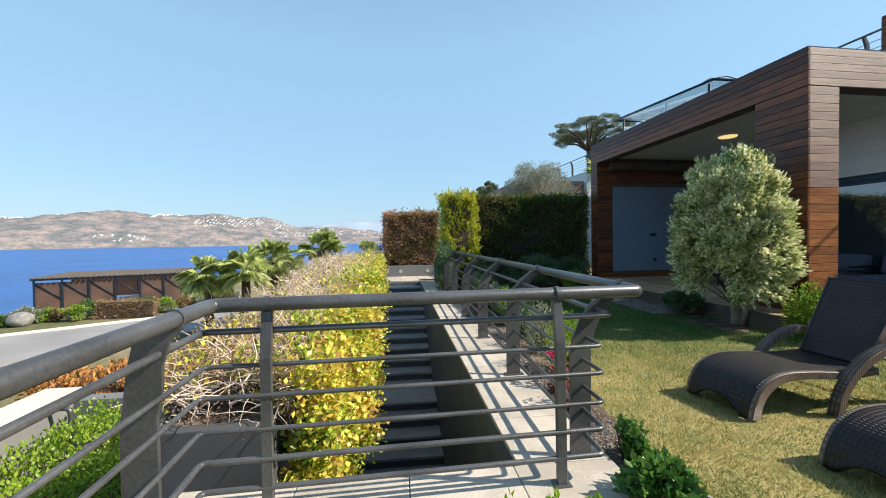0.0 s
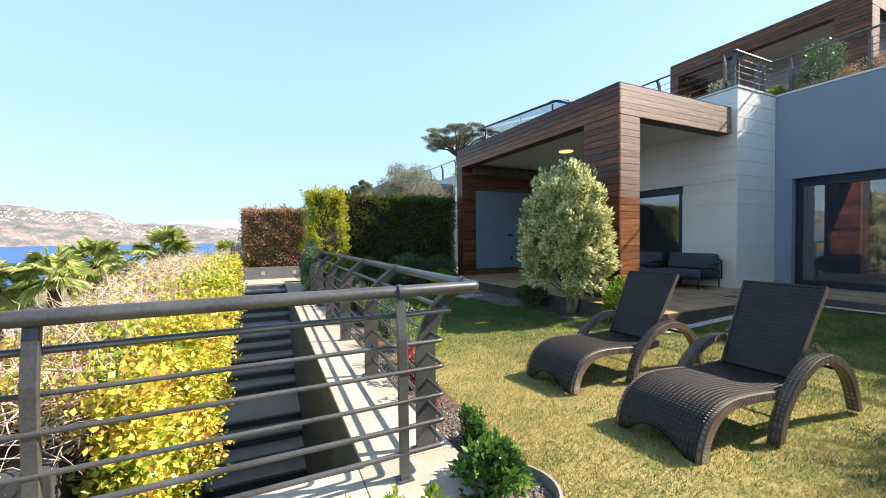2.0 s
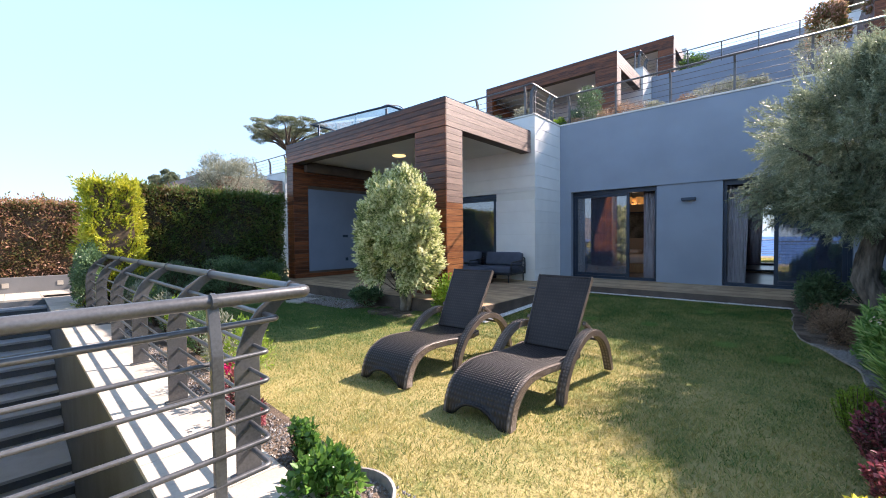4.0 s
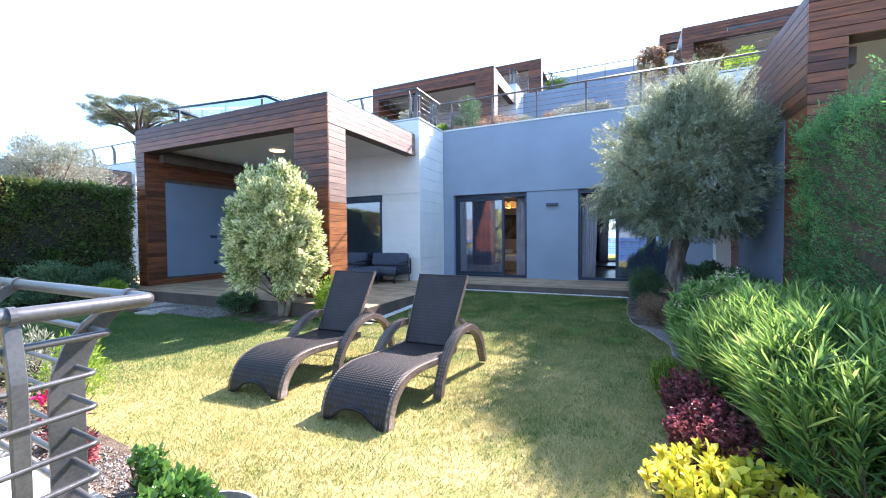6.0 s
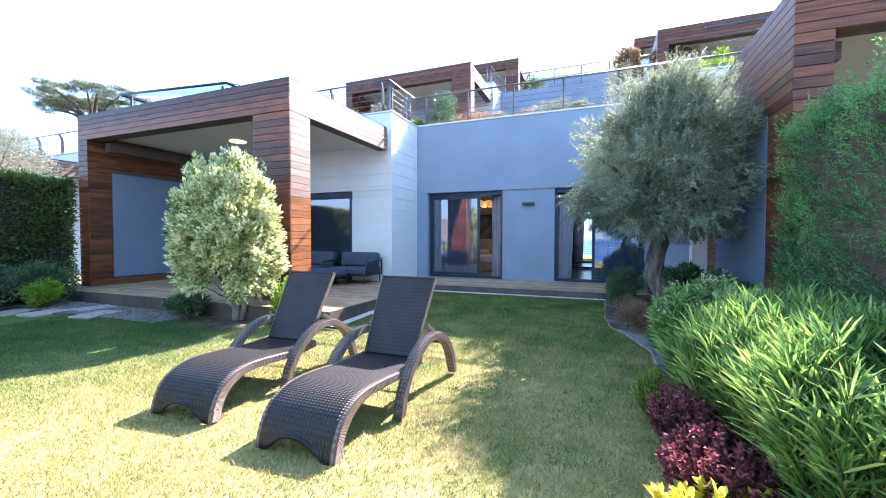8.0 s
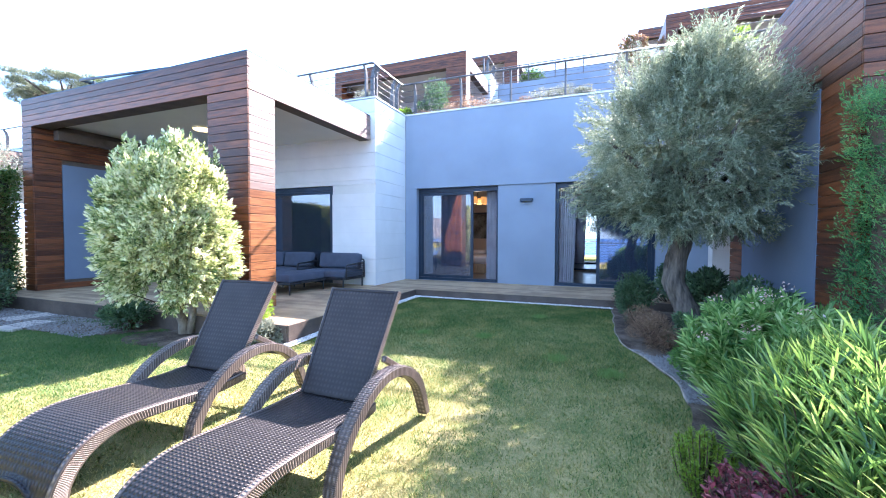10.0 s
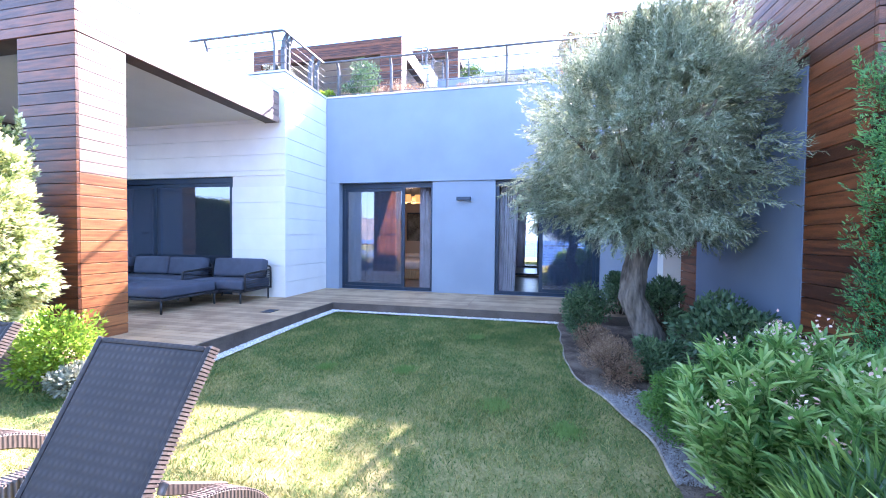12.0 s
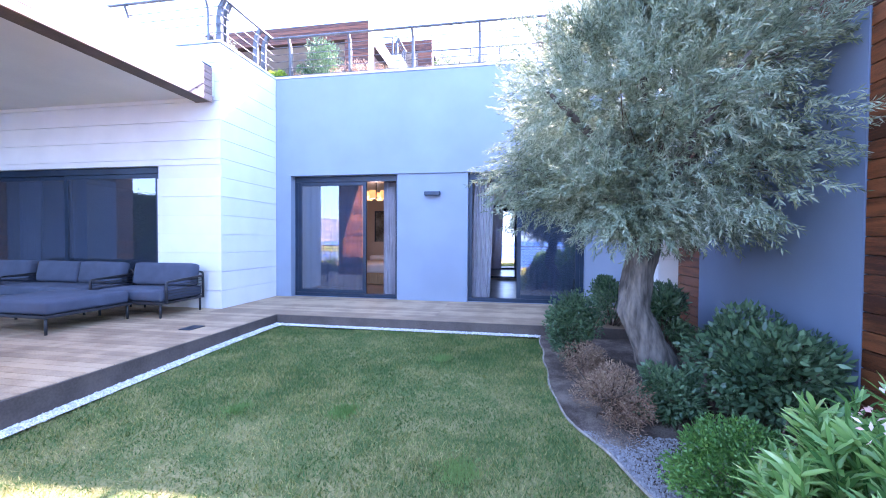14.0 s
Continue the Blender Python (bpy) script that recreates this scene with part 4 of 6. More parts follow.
# ---- deck ----
def deck():
    e = empty("deck", "weathered timber deck round the lawn", "deck", (0, 0, 0), kind="structure")
    z0, z1 = 0.222, 0.25
    w = 0.118
    part("deck_frame", box(5.9, 4.1, -0.05, 9.7, 12.0, 0.218), FASCIA, e)
    part("deck_frame", box(9.74, 0.0, -0.05, 11.5, 4.08, 0.218), FASCIA, e)
    part("deck_frame", box(9.74, -1.9, -0.05, 11.5, -0.004, 0.218), FASCIA, e)
    part("deck_frame", box(9.702, 4.1, -0.05, 11.5, 5.16, 0.218), FASCIA, e)
    x = 5.85
    while x < 9.6:
        for ya, yb in ((4.05, 7.1), (7.104, 9.7), (9.704, 12.0)):
            part("board", box(x, ya, z0, x + w - 0.006, yb, z1, 0.003), DECKWOOD, e)
        x += w
    part("board", box(x, 4.05, z0, WX - 0.003, WY - 0.003, z1, 0.003), DECKWOOD, e)
    part("board", box(x, WY, z0, WX - 0.003, 12.0, z1, 0.003), DECKWOOD, e)
    x = 9.68
    while x < WX:
        part("board", box(x, -1.9, z0, x + w - 0.006, 4.046, z1, 0.003), DECKWOOD, e)
        x += w
    while x < GX + 0.05:
        part("board", box(x, -1.9, z0, x + w - 0.006, 1.6, z1, 0.003), DECKWOOD, e)
        part("board", box(x, 1.604, z0, x + w - 0.006, WY - 0.003, z1, 0.003), DECKWOOD, e)
        x += w
    part("fascia", box(5.83, 4.022, -0.05, 9.678, 4.047, 0.246, 0.003), FASCIA, e)
    part("fascia", box(9.652, -1.9, -0.05, 9.677, 4.02, 0.246, 0.003), FASCIA, e)
    part("fascia", box(5.822, 4.05, -0.05, 5.847, 12.0, 0.246, 0.003), FASCIA, e)
    return e


deck()


# ---- steps, kerb and railing beside the lawn ----
STAIR = empty("outdoor_stairs", "dark stone stairs climbing between planted walls", "stairs", (0, 2.45, 0), -2.0, kind="structure")
LAND = 10.9


def flight(y, z, n, run, rise=0.165):
    """Steps going down towards the lawn's corner: each a tread slab over a recessed riser."""
    for _ in range(n):
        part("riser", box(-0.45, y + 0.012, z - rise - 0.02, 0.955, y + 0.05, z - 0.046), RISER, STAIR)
        z -= rise
        part("tread", box(-0.45, y - run - 0.025, z - 0.045, 0.955, y + 0.01, z, 0.004), TREAD, STAIR)
        y -= run
    return y, z


def stairs():
    y, z = flight(LAND, 0.1, 10, 0.42)
    part("riser", box(-0.45, y + 0.012, z - 0.185, 0.955, y + 0.05, z - 0.046), RISER, STAIR)
    z -= 0.165
    part("half_landing", box(-0.45, y - 1.25, z - 0.045, 0.955, y + 0.01, z, 0.004), TREAD, STAIR)
    y, z = flight(y - 1.22, z, 11, 0.36)
    part("stair_base", box(-0.45, -0.2, -4.4, 0.955, LAND, -3.9), RISER, STAIR)


stairs()
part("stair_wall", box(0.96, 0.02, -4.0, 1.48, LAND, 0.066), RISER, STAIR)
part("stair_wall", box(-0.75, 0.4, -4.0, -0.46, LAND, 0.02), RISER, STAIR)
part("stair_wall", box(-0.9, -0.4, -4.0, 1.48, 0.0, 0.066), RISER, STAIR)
PAVE = empty("paving", "pale travertine paving along the stairwell", "paving", (0, 2.45, 0), -2.0, kind="structure")
y = 0.02
while y < LAND:
    part("paving_slab", box(0.93, y, 0.068, 1.49, y + 0.595, 0.1, 0.004), TRAV, PAVE)
    y += 0.6
x = -0.9
while x < 1.45:
    part("paving_slab", box(x, -0.42, 0.068, min(x + 0.595, 1.49), 0.015, 0.1, 0.004), TRAV, PAVE)
    x += 0.6
for i in range(4):
    for j in range(4):
        part("paving_slab", box(-0.9 + i * 0.6, LAND + j * 0.75 + 0.022, 0.05, -0.905 + (i + 1) * 0.6, LAND + (j + 1) * 0.75, 0.1, 0.004), TRAV, PAVE)
wall("landing_base", "rendered base under the upper landing", [(-0.6, 13.4, -4, 2.4, 17.0, 0.045)], RISER)


def railing():
    """Grey steel railing: plate posts curving inwards to a thick handrail, with thin rods between."""
    e = empty("railing", "grey painted steel railing with curved plate posts", "railing", (0, 0, 0))
    k, yend = 0.045, 12.6
    top = rounded([(-0.63, -2.2, 1.115), (-0.63, 2.255, 1.115), (1.592, 2.285, 1.112), (1.592 + k * (yend - 2.285), yend, 1.112)], 0.05, 4)
    part("handrail", tube(top, 0.034, 14), STEEL, e)
    for z, xr, yf, xl, r in ((0.98, 1.425, 2.3, -0.69, 0.016), (0.815, 1.36, 2.28, -0.68, 0.0115), (0.686, 1.335, 2.22, -0.68, 0.0115), (0.526, 1.335, 2.22, -0.68, 0.0115), (0.383, 1.335, 2.22, -0.68, 0.0145), (0.245, 1.335, 2.22, -0.68, 0.0145)):
        p = rounded([(xl, -2.2, z), (xl, yf, z), (xr, yf, z), (xr + k * (yend - yf), yend, z)], 0.03, 3)
        part("rod", tube(p, r, 8), STEEL, e)
    prof = [(0.2, 0.1), (0.335, 0.1), (0.335, 0.70), (0.32, 0.80), (0.275, 0.92), (0.2, 1.02), (0.09, 1.1), (0.02, 1.118), (-0.02, 1.085), (0.06, 1.03), (0.135, 0.94), (0.18, 0.84), (0.2, 0.74)]
    low = [(u - 0.13 * min(1.0, max(0.0, (1.11 - z) / 0.25)), z) for u, z in prof]

    def post(m, thick=0.014, outline=prof):
        b = prism(outline, "y", -thick / 2, thick / 2, 0.002)
        bmesh.ops.transform(b, matrix=m, verts=b.verts)
        o = part("post", b, STEEL, e)
        c = bmesh.new()
        bmesh.ops.create_cone(c, cap_ends=True, segments=14, radius1=0.04, radius2=0.04, depth=0.03)
        bmesh.ops.transform(c, matrix=m @ pose(0, 0, 1.117, 90, 0, 0), verts=c.verts)
        part("collar", c, STEEL, o)
        f = box(0.17, -0.035, 0.1, 0.355, 0.035, 0.112)
        bmesh.ops.transform(f, matrix=m, verts=f.verts)
        part("foot_plate", f, STEEL, o)
        for u in (0.22, 0.3):
            c = bmesh.new()
            bmesh.ops.create_cone(c, cap_ends=True, segments=6, radius1=0.011, radius2=0.011, depth=0.02)
            bmesh.ops.transform(c, matrix=m @ pose(u, -0.022, 0.12), verts=c.verts)
            part("bolt", c, STEEL, o)

    for x in (-0.385, 1.095):  # flat bars under the front rail, bent back at the top
        bar = prism([(2.205, 0.1), (2.235, 0.1), (2.25, 0.85), (2.29, 1.08), (2.262, 1.09), (2.22, 0.86)], "x", x - 0.026, x + 0.026, 0.003)
        o = part("post", bar, STEEL, e)
        c = bmesh.new()
        bmesh.ops.create_cone(c, cap_ends=True, segments=16, radius1=0.04, radius2=0.04, depth=0.022)
        bmesh.ops.transform(c, matrix=pose(x, 2.272, 1.113, 0, 90, 0), verts=c.verts)
        part("collar", c, STEEL, o)
        part("foot_plate", box(x - 0.045, 2.19, 0.1, x + 0.045, 2.26, 0.11), STEEL, o)
    for i in range(8):
        y = 2.475 + 1.46 * i
        post(pose(1.592 + k * (y - 2.285), y, 0, 0, 0, 180), 0.014)
    for y in (1.93, 0.5, -0.95):
        post(pose(-0.63, y, 0, 0, 0, 180), 0.02, low)
    return e


railing()
# ledge that carries the railing past the camera
wall("garden_ledge", "rendered ledge at the garden's edge", [(-1.05, -4.0, -3.0, -0.62, 2.0, 0.1), (-0.6, -4.0, -0.6, 0.8, -1.6, -0.03)], PALEWALL)


# ---- hedges and vines ----
def hedge(label, lo, hi, material, n, ln, wd, wob=0.08, core=TWIG, faces="xXyYZ", spread=0.55, lift=0.25, name="hedge", spray=0):
    e = empty(name, label, "hedge", ((lo[0] + hi[0]) / 2, (lo[1] + hi[1]) / 2, lo[2]))
    off = np.array((-(lo[0] + hi[0]) / 2, -(lo[1] + hi[1]) / 2, -lo[2]))
    l2, h2 = np.array(lo) + off, np.array(hi) + off
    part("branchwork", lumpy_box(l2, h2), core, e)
    p, w = box_points(n // max(1, spray), l2, h2, wob, faces)
    if spray:  # flat feathery sprays, each a rib with scale leaves to both sides
        m = len(p)
        d = unit(w * 0.8 + RNG.normal(0, 0.45, (m, 3)) + np.array((0, 0, 0.75)))
        s = unit(np.cross(d, w + RNG.normal(0, 0.5, (m, 3))))
        f = RNG.uniform(0, 1, (m, spray, 1))
        side = np.where(RNG.uniform(0, 1, (m, spray, 1)) < 0.5, -1.0, 1.0)
        off2 = s[:, None, :] * side * RNG.uniform(0, 0.07, (m, spray, 1)) * (1.1 - f)
        p = (p[:, None, :] - d[:, None, :] * 0.1 + d[:, None, :] * f * 0.24 + off2).reshape(-1, 3)
        w = (d[:, None, :] + s[:, None, :] * side * 0.7).reshape(-1, 3)
        spread, lift = 0.12, 0.0
    part("foliage", leaves("foliage", p, w, ln, wd, spread, lift), material, e)
    return e


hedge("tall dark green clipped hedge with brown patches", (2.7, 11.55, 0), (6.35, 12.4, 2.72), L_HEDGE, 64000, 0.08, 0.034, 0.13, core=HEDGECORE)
hedge("russet clipped hedge in a grey planter", (0.15, 15.2, 0.45), (2.25, 15.9, 2.5), L_RED, 26000, 0.085, 0.04, 0.16)
planter("long grey rendered planter on the landing", 0.05, 15.0, 0.05, 2.35, 16.0, 0.5, CONCRETE)
hedge("tall green thuja hedge beside the neighbour", (2.4, -2.7, 0), (6.3, -1.6, 2.6), L_THUJA, 310000, 0.03, 0.0085, 0.12, spray=48)


def vine_hedge():
    """Overgrown vine on the stair wall: dry grey stems, yellow and green leaves."""
    e = empty("vine_hedge", "overgrown vine turning yellow, with bare dry stems", "hedge", (-0.5, 6.5, 0))
    pts, ways = [], []
    for y0, y1, xa, xb, zt, zb, n in ((2.8, 4.0, -0.48, -0.12, 0.62, -0.75, 17000), (3.05, 4.0, -1.35, -0.5, 0.66, 0.3, 9000), (3.8, 6.0, -1.15, 0.05, 0.8, -0.6, 22000), (5.8, 8.4, -1.3, 0.1, 0.95, -0.3, 16000), (8.2, 12.0, -1.4, 0.15, 1.05, 0, 14000)):
        p, w = box_points(n, (xa + 0.5, y0 - 6.5, zb), (xb + 0.5, y1 - 6.5, zt), 0.13)
        pts.append(p)
        ways.append(w)
    p, w = np.concatenate(pts), np.concatenate(ways)
    bare = (p[:, 0] < -0.02 + 0.15 * np.sin(p[:, 1] * 3)) & (p[:, 2] > 0.15) & (RNG.uniform(0, 1, len(p)) < 0.86)
    part("dry_foliage", leaves("dry_foliage", p[bare], w[bare], 0.035, 0.012, 0.9, 0.2), L_PALE, e, "withered pale leaves")
    p, w = p[~bare], w[~bare]
    part("foliage", leaves("foliage", p, w, 0.05, 0.04, 0.7, 0.0), L_VINE, e)
    bm = bmesh.new()
    rnd = random.Random(5)
    for _ in range(3000):
        y = rnd.uniform(2.8, 11.5)
        zt = float(np.interp(y, [2.8, 5, 8, 12], [0.5, 0.72, 0.9, 1.0]))
        q = Vector((rnd.uniform(-1.25, -0.15 if y > 6 else -0.35) + 0.5, y - 6.5, zt - rnd.uniform(-0.08, 0.2)))
        line = [q.copy()]
        d = Vector((rnd.gauss(0, 1), rnd.gauss(0, 1), rnd.uniform(0.0, 0.9))).normalized()
        for _ in range(4):
            d = (d + Vector((rnd.gauss(0, 0.4), rnd.gauss(0, 0.4), rnd.gauss(-0.12, 0.3)))).normalized()
            q = q + d * rnd.uniform(0.05, 0.12)
            line.append(q.copy())
        r = rnd.uniform(0.0015, 0.005)
        add_tube(bm, line, [r, r, r * 0.9, r * 0.7, r * 0.4], 4, False)
    tagged(part("dry_stem_mass", bm, DRYTWIG, e, "bare pale dry stems"), kind="stuff")
    bm = lumpy_box((-0.7, -3.1, -0.8), (0.3, 5.2, 0.4), 0.1)
    part("branchwork", bm, TWIG, e)


vine_hedge()
planter("dark grey rendered planter under the vine", -1.3, 2.72, -0.9, -0.5, 3.3, 0.32, DARKRENDER)

gold = hedge("tall golden yellow-green clipped cypress", (1.78, 10.75, 0), (2.68, 11.75, 2.66), L_GOLD, 48000, 0.075, 0.019, 0.13, spray=40, name="golden_cypress")
def variegated_shrub():
    """Rounded shrub of many leafy shoot tips, with upright spires over the crown."""
    e = empty("variegated_shrub", "rounded cream-variegated evergreen shrub on a short trunk", "shrub", (5.45, 5.64, float(rise(5.45))))
    p, w = ball_points(9600, (0, 0, 1.34), (0.83, 0.85, 1.2), 170, 0.19, 0.2)
    p[:, :2] *= 1 + 0.27 * np.minimum(1, ((p[:, 2:] - 1.34) / 1.2) ** 2)
    p[:, 2] = np.maximum(p[:, 2], 0.2 + RNG.uniform(0, 0.25, len(p)))
    spires = [(RNG.uniform(0, 6.28), RNG.uniform(0, 0.68), RNG.uniform(0.12, 0.36)) for _ in range(26)]
    tips = [np.stack([np.full(30, r * math.cos(a)) + RNG.normal(0, 0.045, 30), np.full(30, r * math.sin(a)) + RNG.normal(0, 0.045, 30), 1.35 + 1.12 * math.sqrt(1 - 0.8 * r * r) + h * RNG.uniform(-0.3, 1, 30)], 1) for a, r, h in spires]
    p = np.concatenate([p] + tips)
    w = np.concatenate([w, np.tile((0, 0, 1.0), (26 * 30, 1)) + RNG.normal(0, 0.3, (26 * 30, 3))])
    q, v = rosettes(p, w + np.array((0, 0, 0.35)), 10)
    part("foliage", leaves("foliage", q, v, 0.062, 0.03, 0.14, 0.0, 0.05), L_VARI, e)
    tagged(part("branchwork", twigs((0, 0, 1.3), (0.6, 0.6, 0.9), 34, 0.008, (0.2, 0.12, 0.3)), TWIG, e), kind="stuff")
    return e


vari = variegated_shrub()
part("trunk", tube([(0.3, 0.2, -0.02), (0.27, 0.18, 0.16), (0.12, 0.08, 0.38), (-0.05, 0.05, 0.8)], [0.085, 0.065, 0.055, 0.03], 9), PALEBARK, vari)
part("trunk", tube([(0.33, 0.14, -0.02), (0.33, 0.08, 0.2), (0.26, -0.06, 0.5), (0.2, -0.1, 0.9)], [0.06, 0.048, 0.04, 0.02], 8), PALEBARK, vari)


# ---- olive tree ----
def olive():
    e = empty("olive_tree", "old olive tree with gnarled trunk and dense grey-green crown", "tree", (7.75, -0.68, float(rise(7.75))))
    path = [(0.0, -0.22, -0.05), (-0.01, -0.18, 0.12), (-0.05, -0.02, 0.45), (-0.04, 0.1, 0.75), (0.02, 0.06, 1.05), (0.06, 0.0, 1.35), (0.12, -0.04, 1.6)]
    bm = tube(path, [0.24, 0.18, 0.14, 0.125, 0.12, 0.125, 0.12], 16)
    bmesh.ops.subdivide_edges(bm, edges=bm.edges[:], cuts=1, use_grid_fill=True)
    bmesh.ops.subdivide_edges(bm, edges=bm.edges[:], cuts=1, use_grid_fill=True)
    for v in bm.verts:
        v.co += noise.noise_vector(Vector((v.co.x * 9, v.co.y * 9, v.co.z * 3))) * 0.03 + noise.noise_vector(Vector((v.co.x * 34, v.co.y * 34, v.co.z * 7))) * 0.014
    part("trunk", bm, BARK, e)
    tips = ((-0.5, 0.9, 2.5), (0.3, -0.9, 2.5), (-0.7, -0.4, 2.6), (0.6, 0.5, 2.8), (0.0, 0.1, 3.2), (0.1, 1.1, 2.0), (-0.2, -1.1, 2.1))
    for t in tips:
        b = Vector((0.1, -0.05, 1.5))
        q = Vector(t)
        m = b.lerp(q, 0.45) + Vector((0.08, -0.05, 0.12))
        part("limb", tube([b, b.lerp(m, 0.5), m, m.lerp(q, 0.6), q], [0.07, 0.055, 0.042, 0.028, 0.012], 8), BARK, e)
    p1, w1 = ball_points(5200, (0.05, -0.08, 2.52), (1.45, 1.62, 1.38), 80, 0.25, 0.4)
    p2, w2 = ball_points(1700, (0.05, -0.05, 2.2), (1.15, 1.45, 1.0), 60, 0.24, 0.9)
    p3, w3 = ball_points(2100, (0.05, -0.02, 1.62), (1.1, 1.35, 0.55), 50, 0.25, 0.75)
    p, w = np.concatenate([p1, p2, p3]), np.concatenate([w1, w2, w3])
    low = p[:, 2] < 1.08 + 0.2 * np.sin(p[:, 0] * 4 + 1) * np.sin(p[:, 1] * 5)
    p, w = p[~low], w[~low]
    high = np.clip((p[:, 2:] - 2.1) / 1.7, 0, 1)
    p[:, :2] *= 1 - 0.3 * high
    w = w + RNG.normal(0, 0.35, w.shape) + np.array((0, 0, 1.0)) * (high * 0.9 - 0.15)
    q, v = sprays(p, w, 30, 0.25)
    part("crown", leaves("crown", q, v, 0.05, 0.0108, 0.22, 0.0, 0.05), L_OLIVE, e)
    tagged(part("twig_mass", twigs((0.05, 0, 2.4), (0.85, 0.95, 0.65), 45, 0.005, (0.1, -0.05, 1.7)), TWIG, e), kind="stuff")
    return e


olive()


# ---- planted bed beside the lawn ----
def lance_bush(name, label, at, radius, n_shoot, per, ln, wd, material, flowers=0, upright=1.1):
    """A shrub of upright shoots, each set with long narrow leaves; some shoots end in blossom."""
    x, y, h = at
    e = empty(name, label, "shrub", (x, y, float(rise(x))))
    a = RNG.uniform(0, 2 * np.pi, n_shoot)
    r = np.sqrt(RNG.uniform(0, 1, n_shoot))
    bx, by = r * np.cos(a) * radius[0], r * np.sin(a) * radius[1]
    tz = h * np.sqrt(np.maximum(0.12, 1 - 0.62 * r ** 2)) * RNG.uniform(0.85, 1.08, n_shoot)
    lean = np.stack([np.cos(a) * r * 0.28, np.sin(a) * r * 0.28, np.ones(n_shoot)], 1)
    f = RNG.uniform(0.12, 1.0, (n_shoot, per)) ** 0.5
    base = np.stack([bx, by, np.zeros(n_shoot)], 1)
    p = base[:, None, :] + lean[:, None, :] * (f * tz[:, None])[:, :, None]
    p = p.reshape(-1, 3)
    out = unit(RNG.normal(0, 1, p.shape) * np.array((1, 1, 0.2)) + np.repeat(lean, per, 0) * upright)
    part("foliage", straps("foliage", p, out + RNG.normal(0, 0.12, out.shape), ln, wd, 0.1), material, e)
    bm = bmesh.new()
    for i in range(n_shoot):
        b, l = Vector(base[i]), Vector(lean[i]) * float(tz[i])
        add_tube(bm, [b * 0.5, b + l * 0.5, b + l], [0.006, 0.005, 0.003], 4, False)
    tagged(part("stem_mass", bm, TWIG if not flowers else L_OLEA, e), kind="stuff")
    if flowers:
        top = base + lean * tz[:, None]
        pick = RNG.choice(n_shoot, flowers, replace=False)
        q = np.repeat(top[pick], 14, 0) + RNG.normal(0, 0.022, (flowers * 14, 3)) + np.array((0, 0, 0.04))
        part("blossom", leaves("blossom", q, RNG.normal(0, 1, q.shape), 0.024, 0.013, 0.5, 0.3), PETAL, e, "faded pale pink blossom")
    return e


lance_bush("oleander", "broad oleander with fresh green leaves and pink flowers", (5.3, -0.84, 0.93), (0.4, 0.4), 230, 74, 0.1, 0.0165, L_OLEA, 28)
lance_bush("oleander", "oleander with faded pink blossom behind the first", (5.7, -1.3, 0.76), (0.34, 0.28), 130, 74, 0.1, 0.0165, L_OLEA, 16)
lance_bush("narrow_leaf_shrub", "dense shrub with long narrow upright green leaves", (4.35, -0.82, 0.78), (0.38, 0.38), 363, 50, 0.17, 0.0105, L_NARROW, 0, 1.7)
lance_bush("narrow_leaf_shrub", "dense shrub with long narrow upright green leaves", (3.9, -0.95, 0.94), (0.55, 0.48), 462, 52, 0.17, 0.0105, L_NARROW, 0, 1.7)
lance_bush("narrow_leaf_shrub", "dense shrub with long narrow upright green leaves", (3.05, -1.12, 1.0), (0.55, 0.5), 462, 52, 0.17, 0.0105, L_NARROW, 0, 1.7)
lance_bush("maroon_shrub", "low wiry maroon-leaved shrub at the lawn's edge", (3.15, -0.36, 0.4), (0.26, 0.2), 110, 46, 0.034, 0.015, L_MAROON)
lance_bush("maroon_shrub", "low wiry maroon-leaved shrub at the lawn's edge", (3.75, -0.33, 0.4), (0.3, 0.16), 110, 46, 0.034, 0.015, L_MAROON)
lance_bush("golden_shrub", "low golden-leaved shrub at the lawn's edge", (2.68, -0.3, 0.3), (0.27, 0.3), 60, 22, 0.075, 0.03, L_YELLOW)
lance_bush("feathery_plant", "small feathery lime-green plant at the lawn's edge", (4.28, -0.2, 0.34), (0.14, 0.1), 60, 90, 0.03, 0.005, L_LIME)
shrub("boxwood", "round dark green boxwood beside the deck", (8.65, -0.2, 0.36), (0.36, 0.34, 0.4), L_BOX, 6500, 0.04, 0.022, 30)
shrub("dry_shrub", "small dried brown shrub", (7.3, -0.3, 0.18), (0.46, 0.3, 0.26), L_DRY, 6500, 0.03, 0.008, 18, 0.4, 0.9)
shrub("dry_shrub", "small dried brown shrub", (8.1, -0.25, 0.16), (0.36, 0.24, 0.22), L_DRY, 4200, 0.03, 0.008, 18, 0.4, 0.9)
shrub("broadleaf_shrub", "spreading dark broad-leaved shrub by the olive", (7.35, -1.35, 0.4), (0.66, 0.42, 0.44), L_BOX, 9000, 0.07, 0.034, 40, 0.35, 0.6)
shrub("broadleaf_shrub", "low green shrub round the olive's foot", (7.3, -0.72, 0.2), (0.3, 0.26, 0.26), L_BOX, 3600, 0.05, 0.02, 18)
shrub("broadleaf_shrub", "dark shrub behind the olive trunk", (9.0, -1.25, 0.4), (0.42, 0.32, 0.42), L_BOX, 5200, 0.08, 0.028, 26)
shrub("broadleaf_shrub", "dark shrub beside the grey door", (9.9, -0.9, 0.42), (0.4, 0.4, 0.42), L_BOX, 3200, 0.06, 0.028, 20)
shrub("cushion_shrub", "dense low green cushion shrub over gravel", (6.22, -0.68, 0.2), (0.5, 0.34, 0.3), L_CUSHION, 16000, 0.024, 0.012, 40, 0.28)


